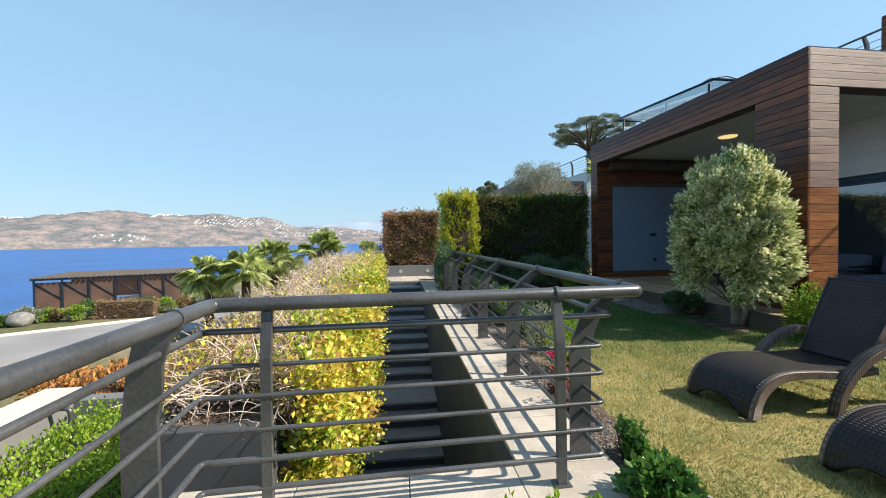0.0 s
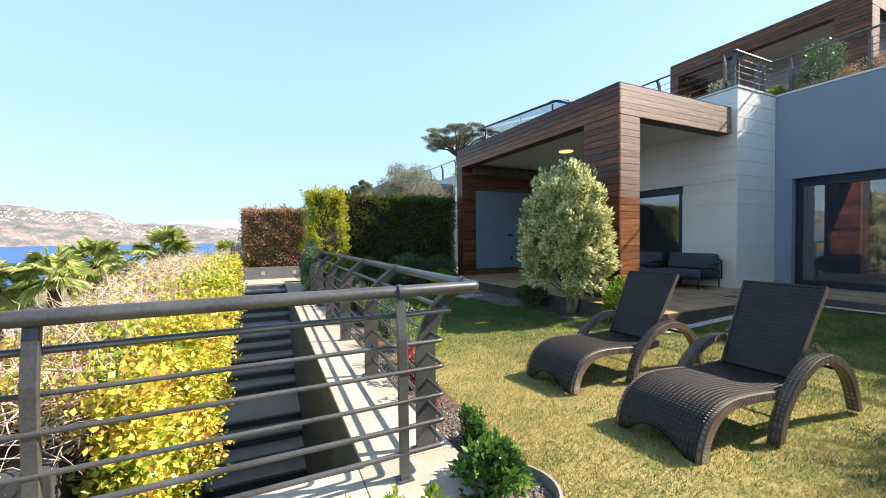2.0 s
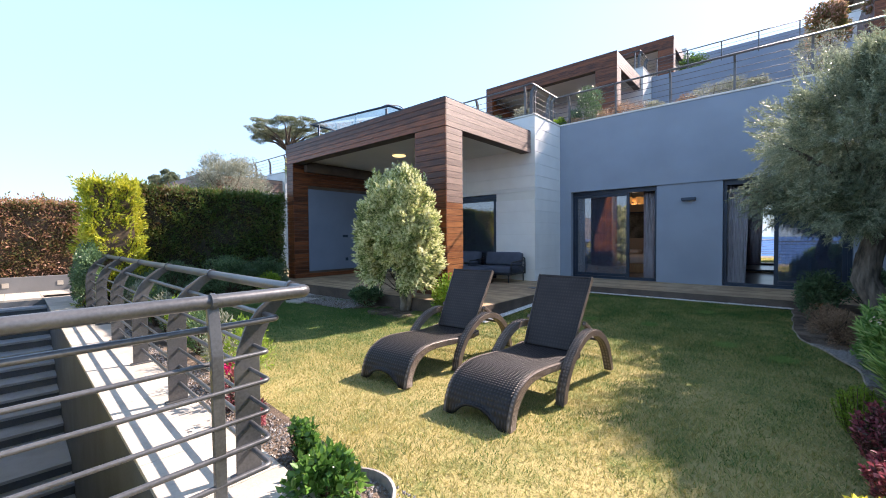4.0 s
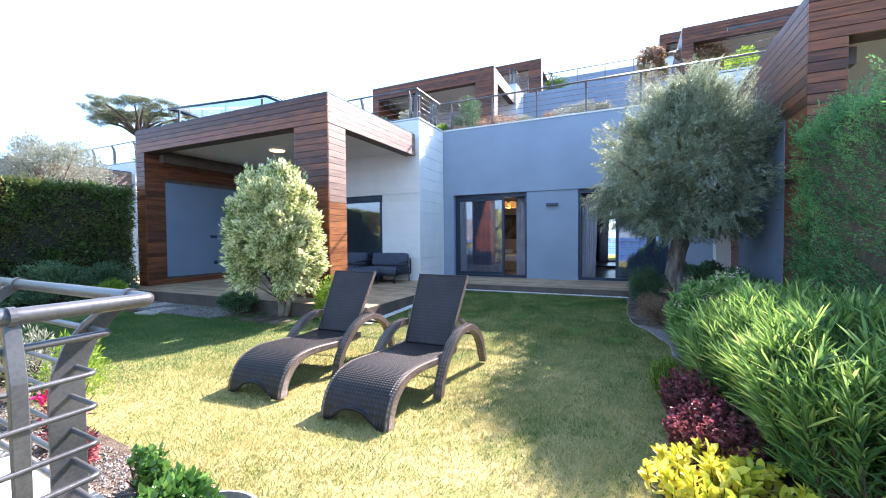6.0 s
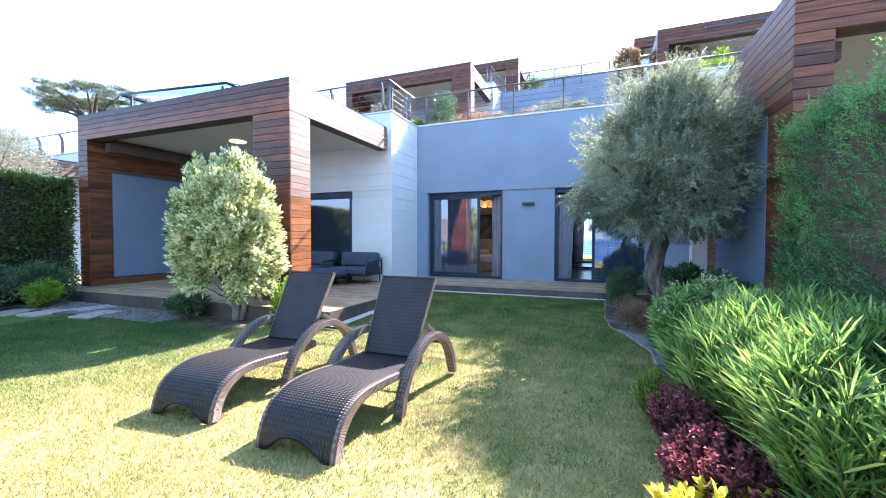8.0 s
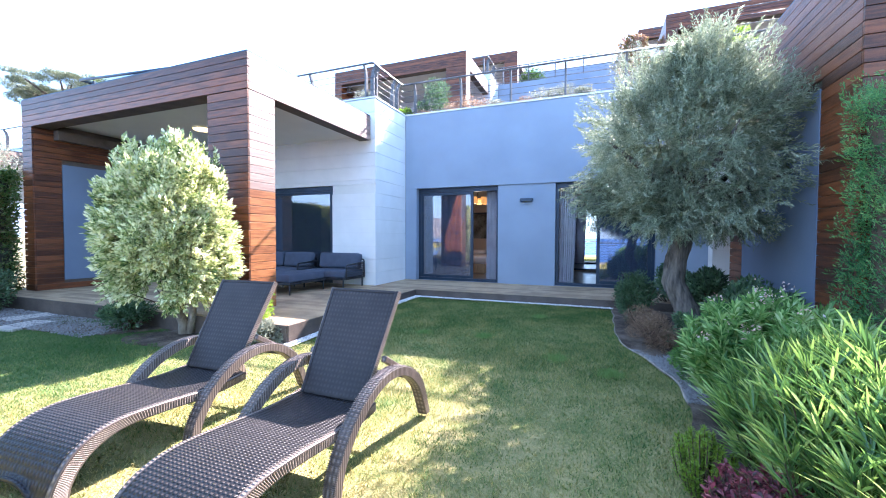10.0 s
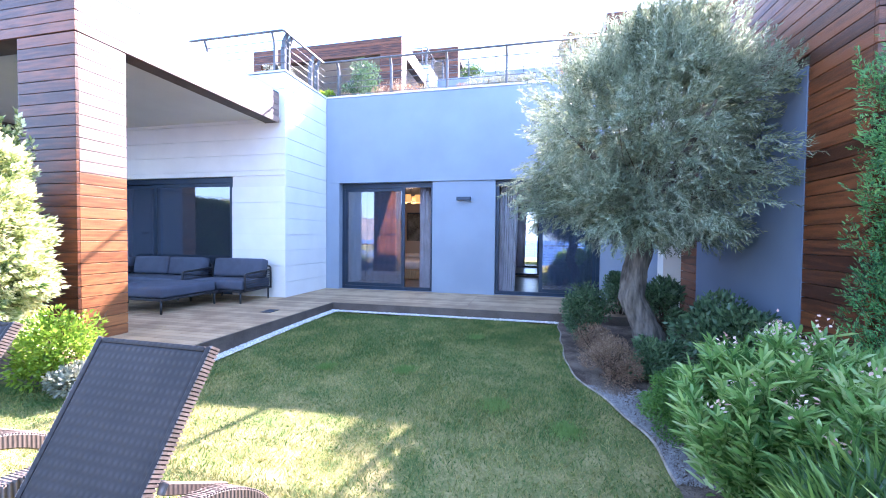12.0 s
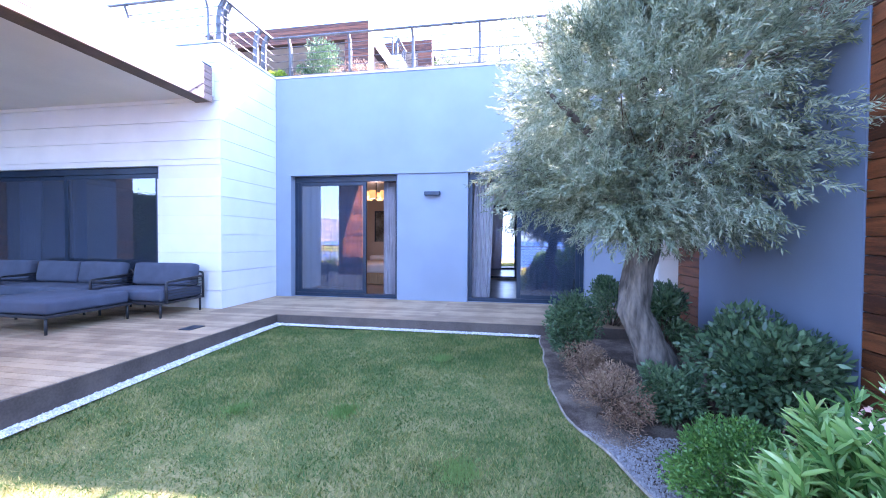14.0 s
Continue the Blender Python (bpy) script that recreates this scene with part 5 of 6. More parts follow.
# ---- sun loungers ----
SEAT = [(0.0, 0.0), (0.025, 0.11), (0.09, 0.225), (0.2, 0.305), (0.36, 0.342), (0.6, 0.335), (0.85, 0.312), (1.08, 0.305), (1.26, 0.32)]
UNDER = [(1.26, 0.26), (1.08, 0.248), (0.85, 0.254), (0.6, 0.275), (0.4, 0.28), (0.27, 0.25), (0.17, 0.18), (0.115, 0.09), (0.1, 0.0)]


def smooth(pts, k=4):
    """A rounder line through the points (Catmull-Rom)."""
    p = [Vector((*q, 0)) if len(q) == 2 else Vector(q) for q in pts]
    p = [2 * p[0] - p[1]] + p + [2 * p[-1] - p[-2]]
    out = []
    for a, b, c, d in zip(p, p[1:], p[2:], p[3:]):
        for i in range(k):
            t = i / k
            out.append(0.5 * (2 * b + (c - a) * t + (2 * a - 5 * b + 4 * c - d) * t * t + (3 * b - a - 3 * c + d) * t ** 3))
    out.append(p[-2])
    return [(q.x, q.y) for q in out]


def lounger():
    e = empty("sun_lounger", "dark brown wicker sun lounger with raised back on the lawn", "sun lounger", (0, 0, 0), group="pair of sun loungers")
    top, under = smooth(SEAT), smooth(UNDER)
    hw = 0.315
    bm = bmesh.new()
    rows = []
    for i in range(21):
        u = -1 + i / 10
        y = u * (hw - 0.03)
        cut = 0.13 * max(0.0, 1 - (abs(u) / 0.8) ** 2.5)
        rows.append([bm.verts.new((s, y, max(z, cut))) for s, z in top])
    for a, b in zip(rows, rows[1:]):
        for k in range(len(top) - 1):
            try:
                f = bm.faces.new((a[k], a[k + 1], b[k + 1], b[k]))
                f.smooth = True
            except ValueError:
                pass
    bmesh.ops.remove_doubles(bm, verts=bm.verts, dist=0.0005)
    bmesh.ops.solidify(bm, geom=bm.faces[:], thickness=0.02)
    part("seat", bm, WICKER, e)
    for sgn in (-1, 1):
        a, b = sorted((sgn * hw, sgn * (hw - 0.035)))
        part("side_frame", prism(top + under, "y", a, b, 0.004), WICKER_EDGE, e)
        outer = smooth([(0.70, 0.0), (0.74, 0.15), (0.84, 0.3), (1.0, 0.43), (1.2, 0.51), (1.42, 0.515), (1.62, 0.44), (1.8, 0.28), (1.92, 0.0)])
        inner = smooth([(1.855, 0.0), (1.73, 0.25), (1.58, 0.385), (1.4, 0.45), (1.22, 0.445), (1.04, 0.37), (0.9, 0.26), (0.81, 0.13), (0.775, 0.0)])
        a, b = sorted((sgn * (hw + 0.012), sgn * (hw + 0.09)))
        arm = part("armrest", prism(outer + inner, "y", a, b, 0.006), WICKER_EDGE, e)
        bm = bmesh.new()
        d2 = outer
        for (s0, q0), (s1, q1) in zip(d2, d2[1:]):
            for k in range(4):
                s2, q2 = s0 + (s1 - s0) * k / 4, q0 + (q1 - q0) * k / 4
                add_tube(bm, [(s2, a - 0.001, q2), (s2, b + 0.001, q2)], 0.0028, 5)
        tagged(part("plaiting", bm, WICKER_EDGE, arm), kind="stuff")
    m = pose(1.215, 0, 0.315, 0, 31, 0)

    def taper(b):
        """The back is narrower at the seat than at the top."""
        for v in b.verts:
            v.co.y *= 0.86 + 0.14 * v.co.z / 0.78
        bmesh.ops.transform(b, matrix=m, verts=b.verts)
        return b

    bo = part("backrest", taper(box(-0.022, -0.268, 0.0, 0.022, 0.268, 0.765, 0.012)), WICKER_BACK, e)
    for y0, y1, z0, z1 in ((-0.292, -0.266, 0.0, 0.785), (0.266, 0.292, 0.0, 0.785), (-0.265, 0.265, 0.763, 0.785)):
        part("backrest_edging", taper(box(-0.0235, y0, z0, 0.0235, y1, z1, 0.008)), WICKER_BACK, bo)
    # plaited ribs along the back's edges and the frame
    for sgn in (-1, 1):
        bm = bmesh.new()
        for k in range(54):
            add_box(bm, -0.021, sgn * 0.289 - 0.006, 0.01 + k * 0.0145, 0.025, sgn * 0.289 + 0.006, 0.0195 + k * 0.0145)
        taper(bm)
        tagged(part("plaiting", bm, PLAIT, bo), kind="stuff")
        bm = bmesh.new()
        dense = smooth(SEAT, 14)
        low = smooth(UNDER[::-1], 14)
        for k in range(1, len(dense) - 1):
            s, z = dense[k]
            s2, z2 = low[k]
            d = Vector((s2 - s, 0, z2 - z))
            if d.length < 0.02:
                continue
            a0, a1 = Vector((s, sgn * (hw + 0.0005), z)), Vector((s2, sgn * (hw + 0.0005), z2))
            p0, p1 = a0.lerp(a1, 0.14), a0.lerp(a1, 0.86)
            add_tube(bm, [p0, p1], 0.0035, 4, False)
        tagged(part("plaiting", bm, PLAIT, e), kind="stuff")
    part("rear_bar", tube([(1.66, -0.32, 0.36), (1.66, 0.32, 0.36)], 0.016, 8), SOFAFRAME, e)
    for y in (-0.3, 0.3):
        stay = prism([(1.37, 0.55), (1.39, 0.585), (1.66, 0.425), (1.64, 0.39)], "y", y - 0.018, y + 0.018, 0.004)
        part("back_stay", stay, WICKER_EDGE, e)
    return e


first = lounger()
first.matrix_basis = pose(2.8, 2.0, 0.0, 0, 0, -0.8)
copy_thing(first, pose(2.9, 3.18, 0.0, 0, 0, 2.6))


# ---- terrace furniture ----
def cushion(x0, y0, z0, x1, y1, z1, r=0.05):
    bm = box(x0, y0, z0, x1, y1, z1, r)
    c = Vector(((x0 + x1) / 2, (y0 + y1) / 2, (z0 + z1) / 2))
    for f in bm.faces:
        f.smooth = True
    return bm


def sofa_module(label, x0, y0, x1, y1, back=(), arms=(), nback=1, zs=0.2, ze=0.33):
    """A garden sofa unit on a thin metal frame: base, legs, seat cushion, back cushions, woven armrests."""
    e = empty("garden_sofa", label, "sofa", (x0, y0, 0.25))
    w, d = x1 - x0, y1 - y0
    part("frame", box(0, 0, zs, w, d, zs + 0.035, 0.006), SOFAFRAME, e)
    for a in (0.04, w - 0.04):
        for b in (0.04, d - 0.04):
            part("leg", tube([(a, b, 0), (a, b, zs)], 0.016, 8), SOFAFRAME, e)
    part("seat_cushion", cushion(0.03, 0.02, zs + 0.036, w - 0.02, d - 0.02, ze + 0.07, 0.04), CUSHION, e)
    if back:
        part("back_frame", tube(rounded([(w - 0.02, 0.0, zs + 0.03), (w - 0.02, 0.0, 0.62), (w - 0.02, d, 0.62), (w - 0.02, d, zs + 0.03)], 0.05), 0.016, 8), SOFAFRAME, e)
        s = d / nback
        for k in range(nback):
            q = cushion(-0.09, k * s + 0.02, 0.0, 0.09, (k + 1) * s - 0.02, 0.36, 0.06)
            bmesh.ops.transform(q, matrix=pose(w - 0.18, 0, ze + 0.075, 0, 10, 0), verts=q.verts)
            part("back_cushion", q, CUSHION, e)
    for y in arms:
        yy = 0.0 if y == "r" else d
        part("armrest", tube(rounded([(0.1, yy, zs), (0.1, yy, 0.52), (w - 0.02, yy, 0.56), (w - 0.02, yy, zs)], 0.06), 0.018, 8), SOFAFRAME, e)
        for k in range(7):
            z = zs + 0.06 + k * 0.042
            part("cord", tube([(0.1, yy, z), (w - 0.02, yy, z + 0.01)], 0.006, 6), SOFAFRAME, e)
    return e


sofa_module("dark grey cushioned garden sofa against the white wall", 8.98, 5.42, 9.8, 6.55, True, ("r",), 1)
sofa_module("dark grey two-seat garden sofa under the window", 8.98, 6.75, 9.8, 8.5, True, ("r", "l"), 2)
sofa_module("long dark grey garden sofa along the terrace end", 8.0, 8.6, 9.78, 9.5, True, (), 1)
sofa_module("low grey upholstered garden ottoman on thin legs", 7.85, 5.85, 8.94, 7.05)
tbl = empty("coffee_table", "low dark metal garden coffee table", "table", (7.7, 7.3, 0.25))
part("tabletop", box(0, 0, 0.3, 0.9, 0.9, 0.33, 0.006), SOFAFRAME, tbl)
for a in (0.05, 0.85):
    for b in (0.05, 0.85):
        part("leg", tube([(a, b, 0), (a, b, 0.3)], 0.016, 8), SOFAFRAME, tbl)
lamp = empty("wall_lamp", "small dark grey wall lamp between the glazed doors", "lamp", (GX + 0.035, 1.95, 2.29))
part("back_plate", box(-0.02, -0.07, -0.03, 0.0, 0.07, 0.03, 0.004), DARKSTEEL, lamp)
part("lamp_body", box(-0.11, -0.15, -0.035, -0.021, 0.15, 0.035, 0.008), DARKSTEEL, lamp)
tagged(part("deck_hatch", box(8.45, 4.45, 0.2505, 8.7, 4.62, 0.26, 0.003), DARKSTEEL), "small dark metal cover set in the deck", "cover")
sw = empty("switch_plate", "small dark switch plate on the grey panel", "switch", (8.15, 11.093, 1.5))
part("plate", box(-0.1, -0.012, -0.04, 0.1, 0.0, 0.04, 0.003), DARKSTEEL, sw)
sw2 = empty("power_socket", "small dark socket low on the grey panel", "socket", (8.2, 11.093, 0.75))
part("plate", box(-0.05, -0.012, -0.05, 0.05, 0.0, 0.05, 0.003), DARKSTEEL, sw2)
for q in ((5.15, 8.55, 12), (5.5, 9.3, -8), (4.9, 9.6, 5), (4.7, 10.2, 20)):
    o = box(-0.3, -0.22, -0.02, 0.3, 0.22, 0.028, 0.008)
    ob = part("stepping_stone", o, TRAV)
    ob.matrix_basis = pose(q[0], q[1], 0, 0, 0, q[2])
    tagged(ob, "flat pale stepping stone beside the deck", "stone", group="stepping stones")


# ---- bedrooms behind the glass ----
wall("room_walls", "beige bedroom walls", [(GX + 0.302, 5.0, 0.24, 16.0, 5.15, 4.1), (GX + 0.302, 1.9, 0.24, 16.0, 2.05, 4.1), (GX + 0.302, -2.9, 0.24, 16.0, -2.75, 4.1), (16.002, -2.9, 0, 16.2, 5.15, 4.1)], INTERIOR)
wall("room_ceiling", "white bedroom ceiling", [(GX + 0.304, -2.74, 2.85, 15.99, 1.89, 2.95), (GX + 0.304, 2.06, 2.85, 15.99, 4.99, 2.95)], CEILING)
wall("room_floor", "grey-brown parquet bedroom floor", [(GX + 0.2, -2.9, 0.15, 16.0, 5.15, 0.246)], PARQUET)
wall("living_room", "dim living room behind the wide window", [(WX + 0.31, 5.52, 0.1, 16, 11.7, 0.23), (15.9, 5.5, 0.24, 16.1, 11.7, 4.1), (WX + 0.31, 11.5, 0.24, 15.9, 11.7, 4.1), (GX + 0.31, 5.3, 0.24, 15.9, 5.5, 4.1), (WX + 0.31, 5.52, 2.8, 15.9, 11.4, 2.9)], INTERIOR)


def bed(x, y, rz):
    e = empty("bed", "bed with white linen on a light oak base", "bed", (x, y, 0.246), rz)
    part("bed_base", box(0, 0, 0.02, 1.9, 1.6, 0.3, 0.01), BEDWOOD, e)
    part("mattress", cushion(0.02, 0.02, 0.302, 1.88, 1.58, 0.55, 0.06), LINEN, e)
    part("headboard", box(1.9, -0.05, 0.0, 1.98, 1.65, 1.1, 0.01), INTERIOR, e)
    for k in range(2):
        part("pillow", cushion(1.4, 0.1 + k * 0.75, 0.552, 1.85, 0.7 + k * 0.75, 0.7, 0.06), LINEN, e)


bed(13.8, 3.15, 0)
bed(13.2, -1.6, 0)


def curtain(y0, y1, x, z0, z1):
    """A hanging curtain with soft vertical folds."""
    bm = bmesh.new()
    n = 60
    rows = []
    for z in (z0, (z0 + z1) / 2, z1):
        rows.append([bm.verts.new((x + 0.035 * math.sin(k * 0.9) + 0.01 * math.sin(k * 2.3), y0 + (y1 - y0) * k / n + 0.03 * (z1 - z) * (1 - k / n), z)) for k in range(n + 1)])
    for a, b in zip(rows, rows[1:]):
        for k in range(n):
            bm.faces.new((a[k], a[k + 1], b[k + 1], b[k])).smooth = True
    bmesh.ops.solidify(bm, geom=bm.faces[:], thickness=0.004)
    return tagged(part("curtain", bm, CURTAIN), "pale grey curtain gathered beside the sliding door", "curtain")


curtain(2.67, 3.02, GX + 0.36, 0.27, 2.7)
curtain(0.8, 1.27, GX + 0.36, 0.27, 2.7)
curtain(9.4, 9.9, WX + 0.4, 0.27, 2.7)
curtain(3.4, 4.75, GX + 0.42, 0.27, 2.7)
curtain(-0.75, 0.35, GX + 0.42, 0.27, 2.7)
ch = empty("chandelier", "chandelier with small warm lit shades and metal tubes", "chandelier", (13.4, 3.75, 2.85))
part("rod", tube([(0, 0, 0), (0, 0, -0.42)], 0.012, 8), SOFAFRAME, ch)
for k in range(6):
    a = k * math.pi / 3
    arm = part("arm", tube([(0, 0, -0.4), (0.24 * math.cos(a), 0.24 * math.sin(a), -0.46)], 0.008, 6), SOFAFRAME, ch)
    sh = tube([(0.26 * math.cos(a), 0.26 * math.sin(a), -0.46), (0.26 * math.cos(a), 0.26 * math.sin(a), -0.26)], 0.075, 14)
    part("shade", sh, SHADEGLOW, arm, "warm lit fabric shade")
bulb = new("chandelier_light", bpy.data.lights.new("chandelier_light", "POINT"))
bulb.data.energy, bulb.data.color, bulb.data.shadow_soft_size = 1.8, (1.0, 0.82, 0.62), 0.12
bulb.matrix_world = pose(13.4, 3.75, 2.3)
pic = empty("wall_picture", "tall dark abstract picture above the bed", "picture", (15.98, 4.3, 1.75))
part("frame", box(-0.03, -0.4, -0.55, 0.0, 0.4, 0.55, 0.006), DARKSTEEL, pic)
part("canvas", box(-0.036, -0.36, -0.51, -0.031, 0.36, 0.51), mat("dark_canvas", (0.16, 0.17, 0.15), 0.8, 0.6, 3, 0.2, 20), pic)
MIRROR = bpy.data.materials.new("mirror_glass")
MIRROR.use_nodes = True
mb = MIRROR.node_tree.nodes["Principled BSDF"]
mb.inputs["Metallic"].default_value, mb.inputs["Roughness"].default_value = 1.0, 0.01
mb.inputs["Base Color"].default_value = (0.85, 0.86, 0.86, 1)
mir = empty("wall_mirror", "tall bedroom mirror reflecting the bright garden", "mirror", (15.97, 0.8, 1.45))
part("mirror_frame", box(-0.02, -0.48, -1.15, 0.02, 0.48, 1.15, 0.006), DARKSTEEL, mir)
part("mirror_pane", box(-0.026, -0.43, -1.1, -0.0205, 0.43, 1.1), MIRROR, mir)


# ---- upper terrace: railing and planting ----
def roof_railing(ox, oy, oz, extra=0):
    e = empty("roof_railing", "slim steel railing with curved posts on the roof parapet", "railing", (ox, oy, oz), group="roof railings")
    z0 = PAR + 0.03
    path = [(10.1, 11.4), (10.1, 5.36), (11.62, 5.36), (11.62, -2.8)]
    part("handrail", tube(rounded([(x, y, 5.52) for x, y in path], 0.06), 0.024, 8), STEEL, e)
    for k in range(5):
        part("rod", tube(rounded([(x + 0.06, y, 4.78 + k * 0.145) for x, y in path], 0.05), 0.007, 6), STEEL, e)
    prof = [(0.06, z0), (0.15, z0), (0.15, 5.2), (0.12, 5.38), (0.03, 5.52), (-0.02, 5.5), (0.05, 5.34), (0.06, 5.2)]

    def post(m, th):
        b = prism(prof, "y", -th / 2, th / 2)
        bmesh.ops.transform(b, matrix=m, verts=b.verts)
        part("post", b, STEEL, e)

    for y in (5.0, 3.7, 2.4, 1.1, -0.2, -1.5, -2.7):
        post(pose(11.6, y, 0), 0.045)
    for y in (5.6, 7.2, 8.8, 10.4):
        post(pose(10.08, y, 0), 0.045)
    for x in (10.22, 10.36, 11.2, 11.45):
        post(pose(x, 5.34, 0, 0, 0, 90), 0.06)
    return e


rr = roof_railing(0, 0, 0)
for c in ((0, PERIOD, 0), (0, -PERIOD, 0), (UP_X, 0, UP_Z), (UP_X, -PERIOD, UP_Z)):
    copy_thing(rr, pose(*c))

TZ = UP_Z - 0.02
for lab, x, y, r, h, m, n, ln, wd in (
    ("rounded green shrub on the roof terrace", 12.8, 4.8, 0.72, 0.8, L_BOX, 7000, 0.06, 0.03),
    ("pale pink flowering shrub by the parapet", 12.15, 3.55, 0.6, 0.34, L_PALE, 2600, 0.04, 0.015),
    ("pale pink flowering shrub by the parapet", 12.1, 4.95, 0.45, 0.26, L_PALE, 2600, 0.04, 0.015),
    ("low silver shrub by the parapet", 12.15, 1.55, 0.65, 0.32, L_SILVER, 2600, 0.05, 0.015),
    ("low green shrub by the parapet", 12.15, 0.7, 0.35, 0.3, L_SILVER, 2600, 0.05, 0.02),
    ("grey-green shrub on the roof terrace", 12.3, 2.9, 0.35, 0.32, L_SILVER, 2600, 0.05, 0.015),
    ("low silver shrub on the roof parapet", 12.3, 1.2, 0.45, 0.4, L_SILVER, 3000, 0.05, 0.015),
    ("yellow-green shrub at the parapet corner", 11.95, 5.45, 0.28, 0.28, L_LIME, 2200, 0.06, 0.03),
    ("low mauve flowering shrub on the roof terrace", 12.3, 4.2, 0.4, 0.3, L_DRY, 2600, 0.05, 0.015),
    ("low mauve flowering shrub on the roof terrace", 12.4, 2.1, 0.4, 0.3, L_DRY, 2600, 0.05, 0.015),
    ("leafy green shrub on the roof terrace", 12.3, -0.3, 0.5, 0.75, L_SILVER, 4200, 0.06, 0.02),
    ("bright yellow-green shrub on the roof terrace", 12.6, -2.5, 0.75, 0.85, L_LIME, 5200, 0.07, 0.035),
    ("grey-green shrub on the wing roof", 10.9, 6.0, 0.4, 0.4, L_SILVER, 3000, 0.05, 0.02),
    ("dark shrub on the wing roof", 10.9, 7.2, 0.5, 0.4, L_BOX, 3000, 0.05, 0.02),
    ("russet shrub on the wing roof", 10.8, 9.2, 0.45, 0.7, L_RED, 3000, 0.05, 0.02),
):
    shrub("roof_shrub", lab, (x, y, TZ + h * 0.8), (r, r, h), m, n, ln, wd, 22, 0.35, base_z=TZ)
shrub("roof_shrub", "green shrub on the higher terrace", (22.9, 3.6, 2 * UP_Z + 0.5), (0.7, 0.7, 0.6), L_GREEN, 3000, 0.08, 0.04, 22, base_z=2 * UP_Z - 0.02)
planter("tall grey planter on the terrace above", 16.9, -3.4, UP_Z - 0.02, 18.4, -0.7, 7.0, STUCCO)
for y, w, h in ((-0.75, 0.6, 0.85), (-2.4, 0.95, 1.0)):
    shrub("russet_shrub", "broad russet shrub above the roof terrace", (17.5, y, 7.8), (0.45, w, h), L_RED, 6500, 0.09, 0.04, 40, 0.26, base_z=6.98)

# glazed steel shelter on the canopy roof
gs = empty("glass_shelter", "steel-framed glass shelter above the canopy roof", "shelter", (8.5, 9.4, TOP + 0.02))
for x, y in ((0, 0), (0, 3.7), (1.6, 0), (1.6, 3.7)):
    part("post", tube([(x, y, 0), (x, y, 1.15 + 0.06 * y)], 0.035, 8), DARKSTEEL, gs)
part("edge_beam", tube([(-0.15, -0.3, 1.14), (-0.15, 4.0, 1.40)], 0.035, 4), DARKSTEEL, gs)
part("edge_beam", tube([(1.75, -0.3, 1.14), (1.75, 4.0, 1.40)], 0.035, 4), DARKSTEEL, gs)
part("edge_beam", tube([(-0.15, -0.3, 1.14), (1.75, -0.3, 1.14)], 0.035, 4), DARKSTEEL, gs)
part("edge_beam", tube([(-0.15, 4.0, 1.40), (1.75, 4.0, 1.40)], 0.035, 4), DARKSTEEL, gs)
part("curved_rail", tube([(-0.1, 0.2, 1.2), (0.3, 0.3, 1.42), (0.8, 0.3, 1.5), (1.4, 0.3, 1.4), (1.7, 0.3, 1.2)], 0.018, 6), DARKSTEEL, gs)
gp = prism([(-0.3, 1.16), (4.0, 1.42), (4.0, 1.43), (-0.3, 1.17)], "x", -0.12, 1.72)
part("glass_roof", gp, CLEAR, gs).visible_shadow = False


# ---- flowers and small plants by the railing ----
L_ROSE = leaf_mat("rose_leaf", [(0.035, 0.1, 0.025), (0.09, 0.22, 0.04), (0.24, 0.38, 0.08)], 0.28, 0.3, 3.0)
shrub("rose_bush", "low leafy green bush beside the railing corner", (1.52, 2.0, 0.14), (0.22, 0.22, 0.17), L_ROSE, 1300, 0.052, 0.034, 22, 0.42, 0.7)
shrub("rose_bush", "small leafy green bush in the gravel", (1.66, 2.5, 0.14), (0.1, 0.14, 0.16), L_ROSE, 700, 0.045, 0.03, 12, 0.45, 0.6)
pot = bmesh.new()
bmesh.ops.create_cone(pot, cap_ends=False, segments=28, radius1=0.24, radius2=0.26, depth=0.1)
bmesh.ops.solidify(pot, geom=pot.faces[:], thickness=0.018)
pob = part("planter_ring", pot, STONE)
pob.matrix_basis = pose(1.58, 1.92, 0.03)
tagged(pob, "low round pale planter ring with gravel", "planter")
for x, y, h in ((0.35, 1.93, 0.13), (0.58, 1.97, 0.1), (0.72, 1.95, 0.16), (0.95, 1.98, 0.12), (1.15, 1.96, 0.1), (0.1, 1.95, 0.1)):
    shrub("seedling", "small green leafy shoot in front of the railing", (x, y, h), (0.05, 0.05, h * 0.8), L_LIME, 60, 0.05, 0.03, 6, 0.5, 0.4)
for x, y, m, lab in ((1.66, 3.2, MAGENTA, "crimson flowering plant in the narrow bed"), (1.7, 3.6, MAGENTA, "magenta flowering plant in the narrow bed")):
    f = shrub("flowering_plant", lab, (x, y, 0.16), (0.07, 0.16, 0.18), L_MAROON, 420, 0.045, 0.02, 14, 0.4)
    q, w = ball_points(46 if y > 3.3 else 14, (0, 0, 0.36), (0.07, 0.1, 0.05), 6, 0.4)
    part("blossom", leaves("blossom", q, w, 0.04, 0.032, 0.6, 0.3), m, f, "bright magenta petals")
for k in range(9):
    y = 4.1 + k * 0.75
    x = 1.95 + 0.045 * (y - 2.5)
    m, lab = ((L_LIME, "airy yellow-green tall plant behind the railing"), (L_SILVER, "airy pale plant behind the railing"), (L_BOX, "low dark plant behind the railing"))[k % 3]
    shrub("border_plant", lab, (x, y, 0.3), (0.2, 0.3, 0.38), m, 1400, 0.06, 0.012, 16, 0.45, 0.7, 0.8)
